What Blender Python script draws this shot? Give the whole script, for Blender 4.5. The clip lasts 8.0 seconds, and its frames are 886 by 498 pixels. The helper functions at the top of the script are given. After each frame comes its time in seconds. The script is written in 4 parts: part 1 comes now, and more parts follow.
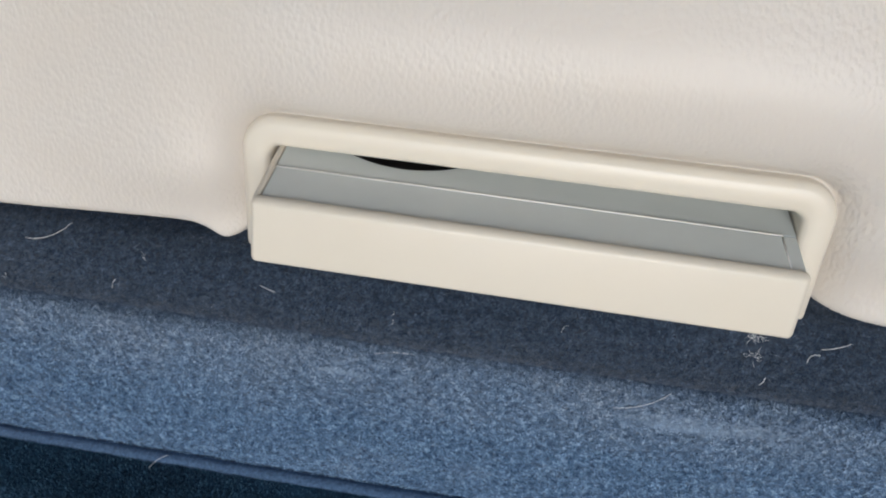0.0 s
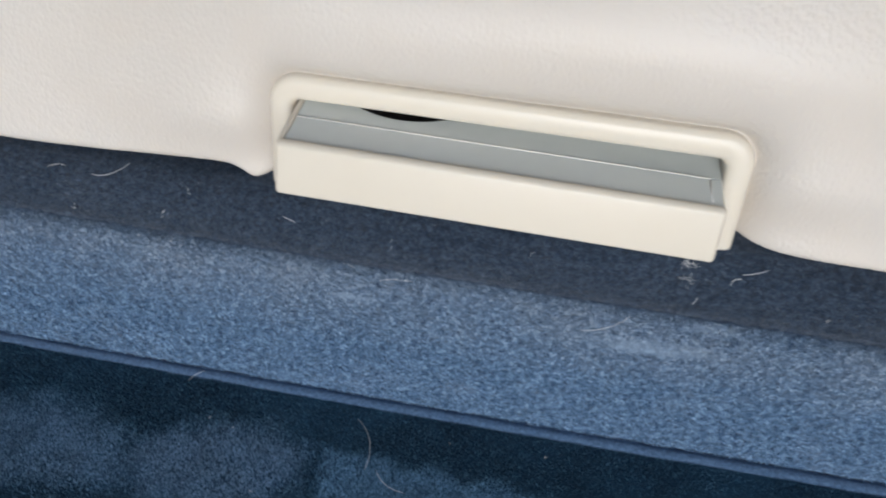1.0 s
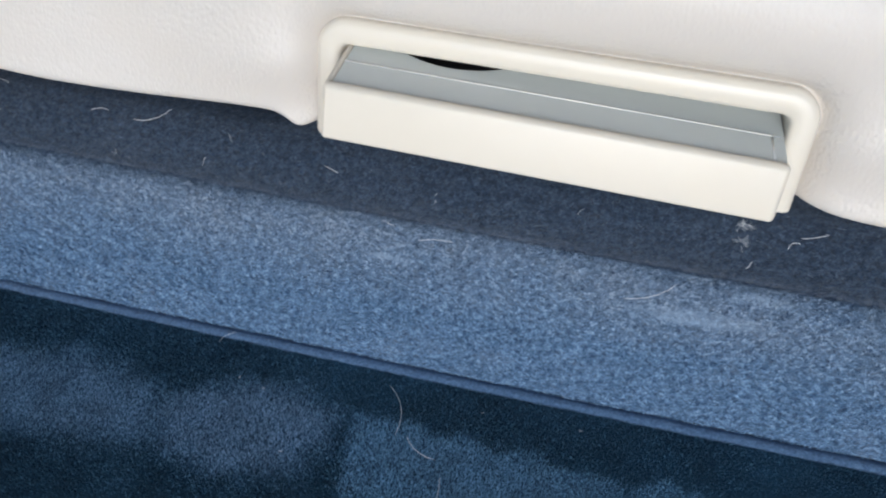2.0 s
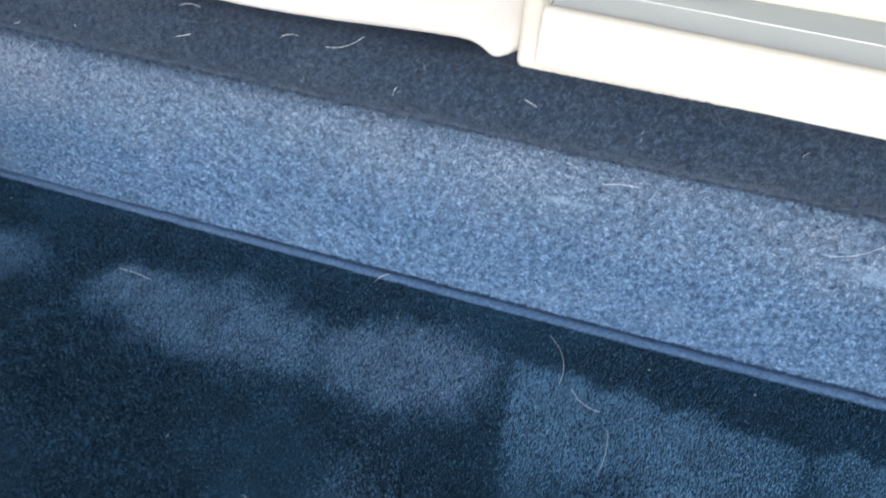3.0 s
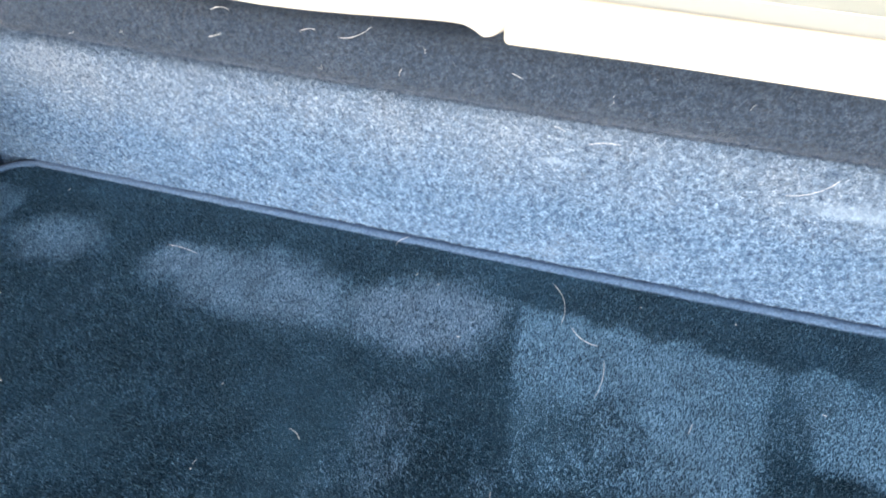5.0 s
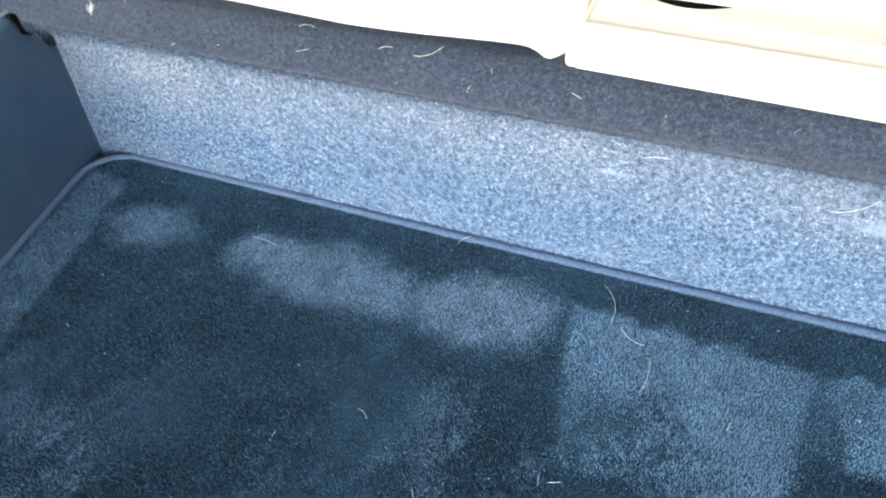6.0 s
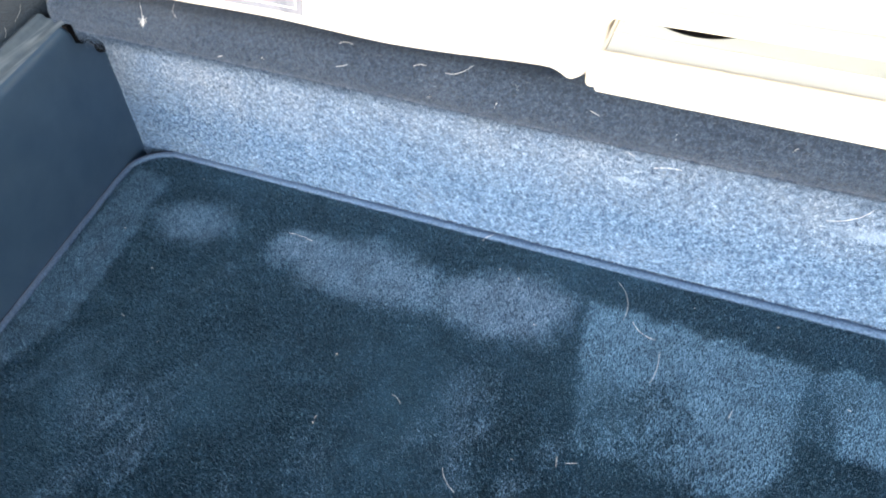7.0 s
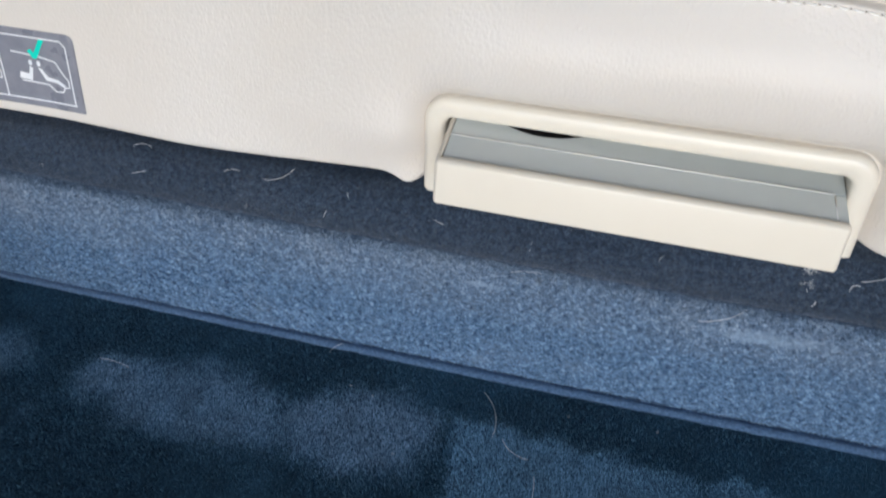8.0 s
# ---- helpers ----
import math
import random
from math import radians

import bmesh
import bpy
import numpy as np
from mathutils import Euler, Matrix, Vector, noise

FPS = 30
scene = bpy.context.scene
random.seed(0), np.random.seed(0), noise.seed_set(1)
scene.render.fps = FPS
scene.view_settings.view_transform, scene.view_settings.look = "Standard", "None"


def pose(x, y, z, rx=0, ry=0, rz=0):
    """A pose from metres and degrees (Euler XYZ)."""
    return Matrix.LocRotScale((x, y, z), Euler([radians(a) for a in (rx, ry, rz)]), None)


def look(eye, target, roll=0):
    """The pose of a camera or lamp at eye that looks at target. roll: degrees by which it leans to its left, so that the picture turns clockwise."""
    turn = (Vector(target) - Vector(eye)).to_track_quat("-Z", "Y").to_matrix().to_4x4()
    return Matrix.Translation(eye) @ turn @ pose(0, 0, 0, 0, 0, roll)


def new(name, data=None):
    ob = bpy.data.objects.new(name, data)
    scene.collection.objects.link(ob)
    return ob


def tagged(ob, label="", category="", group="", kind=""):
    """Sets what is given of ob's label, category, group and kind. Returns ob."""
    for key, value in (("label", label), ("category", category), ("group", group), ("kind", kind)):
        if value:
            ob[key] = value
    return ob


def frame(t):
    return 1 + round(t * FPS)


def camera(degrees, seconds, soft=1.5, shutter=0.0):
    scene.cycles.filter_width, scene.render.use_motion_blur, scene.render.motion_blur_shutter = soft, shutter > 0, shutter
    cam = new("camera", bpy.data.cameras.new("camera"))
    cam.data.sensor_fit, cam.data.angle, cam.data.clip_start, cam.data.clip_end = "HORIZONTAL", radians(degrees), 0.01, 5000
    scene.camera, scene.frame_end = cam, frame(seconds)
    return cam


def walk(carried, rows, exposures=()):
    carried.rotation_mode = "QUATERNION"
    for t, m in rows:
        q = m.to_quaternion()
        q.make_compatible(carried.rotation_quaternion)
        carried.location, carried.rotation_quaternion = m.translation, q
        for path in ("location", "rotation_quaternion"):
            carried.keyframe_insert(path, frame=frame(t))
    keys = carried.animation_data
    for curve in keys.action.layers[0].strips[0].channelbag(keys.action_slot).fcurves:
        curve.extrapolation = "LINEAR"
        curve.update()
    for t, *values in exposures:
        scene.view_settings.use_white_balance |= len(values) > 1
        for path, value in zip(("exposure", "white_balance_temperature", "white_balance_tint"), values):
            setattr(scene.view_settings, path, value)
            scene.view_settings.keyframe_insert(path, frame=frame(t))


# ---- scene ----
cam = camera(60.3, 8.0, soft=1.9, shutter=0.3)
PATH = [
    (0, (0.158, -0.226, 0.351), (-0.132, 1.305, -0.903), -0.8),
    (0.5, (0.16, -0.247, 0.357), (-0.167, 1.278, -0.894), -0.8),
    (1, (0.185, -0.277, 0.376), (-0.169, 1.194, -0.932), -1.5),
    (1.2, (0.205, -0.276, 0.37), (-0.162, 1.196, -0.933), -1.5),
    (2.3, (0.163, -0.288, 0.352), (-0.28, 1.159, -0.956), -0.4),
    (2.5, (0.155, -0.281, 0.348), (-0.338, 1.15, -0.96), -0.9),
    (3, (0.126, -0.303, 0.338), (-0.451, 1.045, -1.022), -2.8),
    (3.5, (0.143, -0.32, 0.338), (-0.457, 0.996, -1.042), -3.9),
    (4, (0.147, -0.314, 0.332), (-0.448, 1.0, -1.052), -5.7),
    (4.5, (0.141, -0.335, 0.339), (-0.512, 0.956, -1.042), -7.6),
    (4.7, (0.145, -0.338, 0.347), (-0.485, 0.959, -1.039), -7.6),
    (5.8, (0.176, -0.361, 0.409), (-0.568, 0.854, -0.994), -10.5),
    (6, (0.166, -0.363, 0.399), (-0.609, 0.841, -0.998), -10.6),
    (6.5, (0.173, -0.37, 0.416), (-0.623, 0.795, -1.002), -11.3),
    (7, (0.17, -0.384, 0.441), (-0.62, 0.77, -0.989), -11.4),
    (7.2, (0.16, -0.356, 0.439), (-0.568, 0.856, -0.976), -9.7),
    (7.3, (0.155, -0.334, 0.438), (-0.536, 0.909, -0.968), -9.4),
    (7.4, (0.152, -0.312, 0.434), (-0.502, 0.973, -0.951), -8.5),
    (7.5, (0.149, -0.296, 0.432), (-0.453, 1.034, -0.935), -6.7),
    (7.7, (0.153, -0.282, 0.428), (-0.392, 1.068, -0.943), -6.3),
    (8, (0.157, -0.297, 0.424), (-0.354, 1.036, -0.976), -6.1),
]
EXPOSURES = [(0, 0.20, 5700), (1.2, 0.36, 5550), (2.4, 0.60, 5350), (3.1, 1.20, 5500), (3.6, 1.78, 5950), (4.5, 1.95, 6200), (6, 2.03, 6250), (7.2, 2.07, 6150), (7.4, 1.72, 6100), (7.55, 1.05, 5900), (7.7, 0.52, 5550), (8, 0.43, 5500)]
EXPOSURES = [(t, stops, kelvin, 10) for t, stops, kelvin in EXPOSURES]
walk(cam, [(t, look(eye, target, roll)) for t, eye, target, roll in PATH], EXPOSURES)

# ---- light ----
world = bpy.data.worlds.new("sky")
scene.world = world
world.use_nodes = True
wn, wl = world.node_tree.nodes, world.node_tree.links
sky = wn.new("ShaderNodeTexSky")
sky.sky_type = "NISHITA"
sky.sun_disc = False
SUN_UP, SUN_ROUND = 16.0, 170.0
sky.sun_elevation, sky.sun_rotation = radians(SUN_UP), radians(SUN_ROUND)
sky.dust_density = 1.0
wn["Background"].inputs["Strength"].default_value = 0.15
wl.new(sky.outputs["Color"], wn["Background"].inputs["Color"])

sun = new("sun", bpy.data.lights.new("sun", "SUN"))
sun.data.energy, sun.data.angle, sun.data.color = 1.9, radians(40), (1.0, 0.985, 0.965)
sun.matrix_world = look((0.42, -2.2, 0.76), (0, 0, 0.1))


# ---- materials ----
def material(name):
    m = bpy.data.materials.new(name)
    m.use_nodes = True
    return m, m.node_tree.nodes, m.node_tree.links, m.node_tree.nodes["Principled BSDF"]


def coords(n, l, scale=(1, 1, 1)):
    tc, mp = n.new("ShaderNodeTexCoord"), n.new("ShaderNodeMapping")
    mp.inputs["Scale"].default_value = scale
    l.new(tc.outputs["Object"], mp.inputs["Vector"])
    return mp.outputs["Vector"]


def noise_tex(n, l, vec, scale, detail=4.0, rough=0.6, distort=0.0):
    t = n.new("ShaderNodeTexNoise")
    t.inputs["Scale"].default_value, t.inputs["Detail"].default_value = scale, detail
    t.inputs["Roughness"].default_value, t.inputs["Distortion"].default_value = rough, distort
    l.new(vec, t.inputs["Vector"])
    return t.outputs["Fac"]


def ramp(n, l, fac, stops):
    r = n.new("ShaderNodeValToRGB")
    while len(r.color_ramp.elements) < len(stops):
        r.color_ramp.elements.new(0.5)
    for e, (at, c) in zip(r.color_ramp.elements, stops):
        e.position, e.color = at, (*c, 1) if len(c) == 3 else c
    l.new(fac, r.inputs["Fac"])
    return r.outputs["Color"]


def math_node(n, l, op, a, b=None, clamp=False):
    m = n.new("ShaderNodeMath")
    m.operation, m.use_clamp = op, clamp
    for k, v in enumerate((a, b)):
        if v is None:
            continue
        if isinstance(v, (int, float)):
            m.inputs[k].default_value = v
        else:
            l.new(v, m.inputs[k])
    return m.outputs[0]


def mix_color(n, l, fac, a, b, blend="MIX"):
    m = n.new("ShaderNodeMix")
    m.data_type, m.blend_type = "RGBA", blend
    for sock, v in ((m.inputs[0], fac), (m.inputs[6], a), (m.inputs[7], b)):
        if isinstance(v, (int, float)):
            sock.default_value = v
        elif isinstance(v, tuple):
            sock.default_value = (*v, 1)
        else:
            l.new(v, sock)
    return m.outputs[2]


def bump(n, l, b, height, strength, distance):
    k = n.new("ShaderNodeBump")
    k.inputs["Strength"].default_value, k.inputs["Distance"].default_value = strength, distance
    l.new(height, k.inputs["Height"])
    l.new(k.outputs["Normal"], b.inputs["Normal"])


def leather_material():
    m, n, l, b = material("cream_leather")
    v = coords(n, l)
    broad = noise_tex(n, l, v, 9.0, 3.0)
    l.new(ramp(n, l, broad, [(0.3, (0.630, 0.582, 0.524)), (0.7, (0.655, 0.617, 0.572))]), b.inputs["Base Color"])
    b.inputs["Roughness"].default_value = 0.42
    vor = n.new("ShaderNodeTexVoronoi")
    vor.feature = "SMOOTH_F1"
    vor.inputs["Scale"].default_value = 640.0
    warp = n.new("ShaderNodeVectorMath")
    warp.operation = "ADD"
    stretch = coords(n, l, (1.0, 1.0, 0.62))
    wob = n.new("ShaderNodeTexNoise")
    wob.inputs["Scale"].default_value = 260.0
    sc = n.new("ShaderNodeVectorMath")
    sc.operation = "SCALE"
    sc.inputs["Scale"].default_value = 0.0012
    l.new(v, wob.inputs["Vector"])
    l.new(wob.outputs["Color"], sc.inputs[0])
    l.new(stretch, warp.inputs[0])
    l.new(sc.outputs[0], warp.inputs[1])
    l.new(warp.outputs[0], vor.inputs["Vector"])
    vor.inputs["Smoothness"].default_value = 0.45
    strong = noise_tex(n, l, v, 18.0, 2.0)
    crease = noise_tex(n, l, stretch, 340.0, 3.0, 0.55, 0.8)
    fine = noise_tex(n, l, v, 1700.0, 2.0)
    pebble = math_node(n, l, "SUBTRACT", 1.0, vor.outputs["Distance"])
    h = math_node(n, l, "ADD", math_node(n, l, "MULTIPLY", pebble, 1.3), math_node(n, l, "MULTIPLY", crease, 1.1))
    h = math_node(n, l, "MULTIPLY", h, ramp(n, l, strong, [(0.35, (0.55,) * 3), (0.65, (1.0,) * 3)]))
    h = math_node(n, l, "ADD", h, math_node(n, l, "MULTIPLY", fine, 0.15))
    bump(n, l, b, h, 0.37, 0.0006)
    return m


def plastic_material(name, low, high, roughness, grain=0.15, coarse=30.0, gloss=0.5, wear=1.0):
    m, n, l, b = material(name)
    b.inputs["Specular IOR Level"].default_value = gloss
    v = coords(n, l)
    l.new(ramp(n, l, noise_tex(n, l, v, coarse, 5.0), [(0.3, low), (0.7, high)]), b.inputs["Base Color"])
    rough = ramp(n, l, noise_tex(n, l, v, 55.0, 4.0), [(0.3, (roughness - 0.06 * wear,) * 3), (0.7, (roughness + 0.08 * wear,) * 3)])
    l.new(rough, b.inputs["Roughness"])
    bump(n, l, b, noise_tex(n, l, v, 2600.0, 2.0), grain, 0.0002)
    return m


def dust_light_mask(n, l, v, low, high):
    """Dust and brighter upper light painted as one paler band on a felt face, broken up by noise."""
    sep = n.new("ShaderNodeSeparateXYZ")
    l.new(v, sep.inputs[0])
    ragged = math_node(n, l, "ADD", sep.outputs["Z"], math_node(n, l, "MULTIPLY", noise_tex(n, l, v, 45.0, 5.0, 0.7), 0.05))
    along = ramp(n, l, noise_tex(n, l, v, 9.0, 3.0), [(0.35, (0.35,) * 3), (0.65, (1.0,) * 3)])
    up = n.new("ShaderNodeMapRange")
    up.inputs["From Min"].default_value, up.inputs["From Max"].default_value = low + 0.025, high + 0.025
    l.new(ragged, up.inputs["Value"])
    # The pale colour fades under the ledge, painting in the soft shade there.
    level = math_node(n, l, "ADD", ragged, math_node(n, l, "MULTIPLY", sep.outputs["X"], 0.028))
    lip_shade = n.new("ShaderNodeMapRange")
    lip_shade.inputs["From Min"].default_value, lip_shade.inputs["From Max"].default_value = high - 0.010, high + 0.014
    lip_shade.inputs["To Min"].default_value, lip_shade.inputs["To Max"].default_value = 1.0, 0.75
    l.new(level, lip_shade.inputs["Value"])
    return math_node(n, l, "MULTIPLY", math_node(n, l, "MULTIPLY", up.outputs[0], along), lip_shade.outputs[0])


def sill_material():
    """Grained plastic rubbed pale in streaks along its length."""
    m, n, l, b = material("sill_plastic")
    v = coords(n, l)
    base = ramp(n, l, noise_tex(n, l, v, 90.0, 5.0), [(0.3, (0.105, 0.145, 0.190)), (0.7, (0.155, 0.198, 0.245))])
    rub = noise_tex(n, l, coords(n, l, (70.0, 9.0, 70.0)), 1.0, 2.0, 0.5, 0.4)
    where = noise_tex(n, l, v, 14.0, 2.0)
    fac = math_node(n, l, "MULTIPLY", ramp(n, l, rub, [(0.48, (0.0,) * 3), (0.68, (1.0,) * 3)]), ramp(n, l, where, [(0.42, (0.15,) * 3), (0.6, (1.0,) * 3)]))
    l.new(mix_color(n, l, fac, base, (0.50, 0.57, 0.64)), b.inputs["Base Color"])
    b.inputs["Roughness"].default_value = 0.24
    bump(n, l, b, noise_tex(n, l, v, 1800.0, 2.0), 0.3, 0.0002)
    return m


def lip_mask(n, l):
    """The lower lip of the carpet ledge, tinted paler, which falls a little along x."""
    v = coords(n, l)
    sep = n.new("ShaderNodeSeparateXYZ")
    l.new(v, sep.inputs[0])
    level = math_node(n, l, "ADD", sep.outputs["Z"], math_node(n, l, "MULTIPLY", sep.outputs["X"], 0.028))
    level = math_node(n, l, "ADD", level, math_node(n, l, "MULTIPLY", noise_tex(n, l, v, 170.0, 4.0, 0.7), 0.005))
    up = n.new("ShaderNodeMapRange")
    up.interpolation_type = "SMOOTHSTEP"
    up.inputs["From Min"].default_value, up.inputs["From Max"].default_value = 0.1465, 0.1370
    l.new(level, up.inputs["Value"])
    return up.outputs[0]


# Pale rubbed smears on the step's felt: middle along x and z, half length, half height.
SMEARS = [(0.066, 0.0870, 0.013, 0.0026), (0.226, 0.0820, 0.034, 0.0060), (0.252, 0.1010, 0.016, 0.0040)]


def smear_mask(n, l):
    """Where the felt is rubbed pale, with ragged edges."""
    v = coords(n, l)
    sep = n.new("ShaderNodeSeparateXYZ")
    l.new(v, sep.inputs[0])
    rag = math_node(n, l, "MULTIPLY", math_node(n, l, "SUBTRACT", noise_tex(n, l, coords(n, l, (0.5, 1.0, 1.0)), 210.0, 4.0, 0.7), 0.5), 2.2)
    total = 0.0
    for x, z, half_x, half_z in SMEARS:
        u = math_node(n, l, "MULTIPLY", math_node(n, l, "SUBTRACT", sep.outputs["X"], x), 1 / half_x)
        w = math_node(n, l, "MULTIPLY", math_node(n, l, "SUBTRACT", sep.outputs["Z"], z), 1 / half_z)
        d = math_node(n, l, "ADD", math_node(n, l, "MULTIPLY", u, u), math_node(n, l, "MULTIPLY", w, w))
        d = math_node(n, l, "SUBTRACT", math_node(n, l, "ADD", 1.0, rag), math_node(n, l, "MULTIPLY", d, 0.8), True)
        total = math_node(n, l, "ADD", total, d, True)
    return total


def felt_material(name, dark, mid, light, cell=330.0, wear=0.0, paled=0.0, lip=0.0):
    """Needled carpet: mottled fibres, with paler worn places."""
    m, n, l, b = material(name)
    v = coords(n, l)
    mott = noise_tex(n, l, v, cell, 6.0, 0.72, 0.6)
    col = ramp(n, l, mott, [(0.38, dark), (0.5, mid), (0.63, light)])
    fine = noise_tex(n, l, coords(n, l, (1.0, 1.0, 2.4)), 1700.0, 3.0, 0.7)
    col = mix_color(n, l, 0.55, col, ramp(n, l, fine, [(0.3, (0.25,) * 3), (0.72, (0.85,) * 3)]), "OVERLAY")
    pale = ramp(n, l, noise_tex(n, l, v, 26.0, 5.0, 0.65), [(0.52, (0.0,) * 3), (0.78, (1.0,) * 3)])
    worn = math_node(n, l, "MULTIPLY", pale, wear)
    col = mix_color(n, l, worn, col, tuple(0.55 * c + 0.16 for c in light))
    if paled:
        col = mix_color(n, l, math_node(n, l, "MULTIPLY", dust_light_mask(n, l, v, 0.048, 0.130), paled), col, (0.27, 0.32, 0.385))
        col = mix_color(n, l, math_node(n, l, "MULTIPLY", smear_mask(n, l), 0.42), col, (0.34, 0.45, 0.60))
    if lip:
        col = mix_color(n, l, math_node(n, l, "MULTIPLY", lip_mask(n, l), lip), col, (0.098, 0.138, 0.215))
    l.new(col, b.inputs["Base Color"])
    b.inputs["Roughness"].default_value = 0.95
    b.inputs["Sheen Weight"].default_value = 0.12
    b.inputs["Sheen Roughness"].default_value = 0.5
    bump(n, l, b, math_node(n, l, "ADD", mott, math_node(n, l, "MULTIPLY", fine, 0.6)), 0.8, 0.0012)
    return m


# Brush marks in the mat's pile: corners of each stroke on the floor, its soft edge, strength and how grey it is.
STROKES = [
    ([(-0.353, -0.070), (-0.326, -0.047), (-0.280, -0.046), (-0.259, -0.069), (-0.276, -0.097), (-0.321, -0.096)], 0.028, 0.74, 0.5),
    ([(-0.220, -0.077), (-0.212, -0.051), (-0.127, -0.040), (-0.078, -0.049), (-0.050, -0.065), (-0.043, -0.086), (-0.086, -0.101), (-0.178, -0.095)], 0.032, 0.90, 0.75),
    ([(-0.064, -0.066), (-0.021, -0.036), (0.018, -0.032), (0.043, -0.042), (0.047, -0.063), (0.032, -0.093), (-0.009, -0.100), (-0.044, -0.092)], 0.028, 0.97, 0.90),
    ([(0.050, -0.041), (0.100, -0.042), (0.206, -0.048), (0.205, -0.125), (0.186, -0.158), (0.083, -0.160)], 0.014, 0.95, 0.2),
    ([(0.2090, -0.046), (0.330, -0.049), (0.330, -0.130), (0.225, -0.103)], 0.012, 0.97, 0.15),
    ([(-0.412, -0.030), (-0.366, -0.032), (-0.349, -0.105), (-0.330, -0.200), (-0.372, -0.300)], 0.013, 0.62, 0.3),
    ([(-0.020, -0.140), (0.000, -0.136), (0.034, -0.215), (0.014, -0.220)], 0.018, 0.42, 0.6),
    ([(0.190, -0.052), (0.232, -0.052), (0.232, -0.092), (0.196, -0.112)], 0.016, 0.40, 0.2),
]
# Within the widest stroke the pile has partly risen again.
RISEN = [(0.074, -0.127), (0.095, -0.097), (0.131, -0.093), (0.156, -0.124), (0.172, -0.158), (0.072, -0.190)]


def inside_depth(x, y, corners):
    """Distance from a convex outline, below zero inside it."""
    c = np.array(corners)
    if np.sum(c[:, 0] * np.roll(c[:, 1], -1) - c[:, 1] * np.roll(c[:, 0], -1)) < 0:
        c = c[::-1]
    d = np.full(x.shape, -1.0)
    for (x0, y0), (x1, y1) in zip(c, np.roll(c, -1, axis=0)):
        run = math.hypot(x1 - x0, y1 - y0)
        d = np.maximum(d, ((y1 - y0) * (x - x0) - (x1 - x0) * (y - y0)) / run)
    return d


def cloudy(x, y, cell, seed):
    """Soft random hills over the plane, about -1 to 1, one to a cell."""
    rng = np.random.default_rng(seed)
    knots = rng.uniform(-1, 1, (256, 256))
    u, v = x / cell + 97.3, y / cell + 83.1
    i, j = np.floor(u).astype(int), np.floor(v).astype(int)
    f, g = u - i, v - j
    f, g = f * f * (3 - 2 * f), g * g * (3 - 2 * g)
    i, j = i % 255, j % 255
    return (knots[i, j] * (1 - f) + knots[i + 1, j] * f) * (1 - g) + (knots[i, j + 1] * (1 - f) + knots[i + 1, j + 1] * f) * g


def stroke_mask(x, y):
    """How far the pile is brushed over at a place, and how grey it is there, both 0 to 1."""
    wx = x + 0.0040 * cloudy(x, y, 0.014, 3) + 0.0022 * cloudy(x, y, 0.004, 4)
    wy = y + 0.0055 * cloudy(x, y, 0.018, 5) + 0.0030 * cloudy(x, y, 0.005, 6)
    light, greyness = np.zeros_like(x), np.zeros_like(x)
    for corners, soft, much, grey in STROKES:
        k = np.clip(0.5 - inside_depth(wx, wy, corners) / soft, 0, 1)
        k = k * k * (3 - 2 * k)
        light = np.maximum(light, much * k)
        greyness = np.maximum(greyness, grey * k)
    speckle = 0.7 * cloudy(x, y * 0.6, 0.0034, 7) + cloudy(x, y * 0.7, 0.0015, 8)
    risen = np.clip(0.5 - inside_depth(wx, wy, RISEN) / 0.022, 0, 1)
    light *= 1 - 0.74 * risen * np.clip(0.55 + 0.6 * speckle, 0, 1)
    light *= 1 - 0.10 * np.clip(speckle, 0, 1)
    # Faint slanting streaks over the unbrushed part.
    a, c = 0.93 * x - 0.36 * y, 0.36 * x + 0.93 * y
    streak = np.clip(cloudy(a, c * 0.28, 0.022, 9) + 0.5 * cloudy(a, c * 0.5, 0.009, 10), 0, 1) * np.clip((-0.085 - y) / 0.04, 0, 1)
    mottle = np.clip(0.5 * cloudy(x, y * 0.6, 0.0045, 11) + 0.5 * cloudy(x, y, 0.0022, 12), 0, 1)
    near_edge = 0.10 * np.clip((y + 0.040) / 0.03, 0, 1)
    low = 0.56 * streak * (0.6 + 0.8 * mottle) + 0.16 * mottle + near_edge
    return np.maximum(light, low) - 0.10 * np.clip(cloudy(x, y * 0.7, 0.0030, 13), 0, 1) * (light > 0.3), np.maximum(greyness, 0.6 * streak)


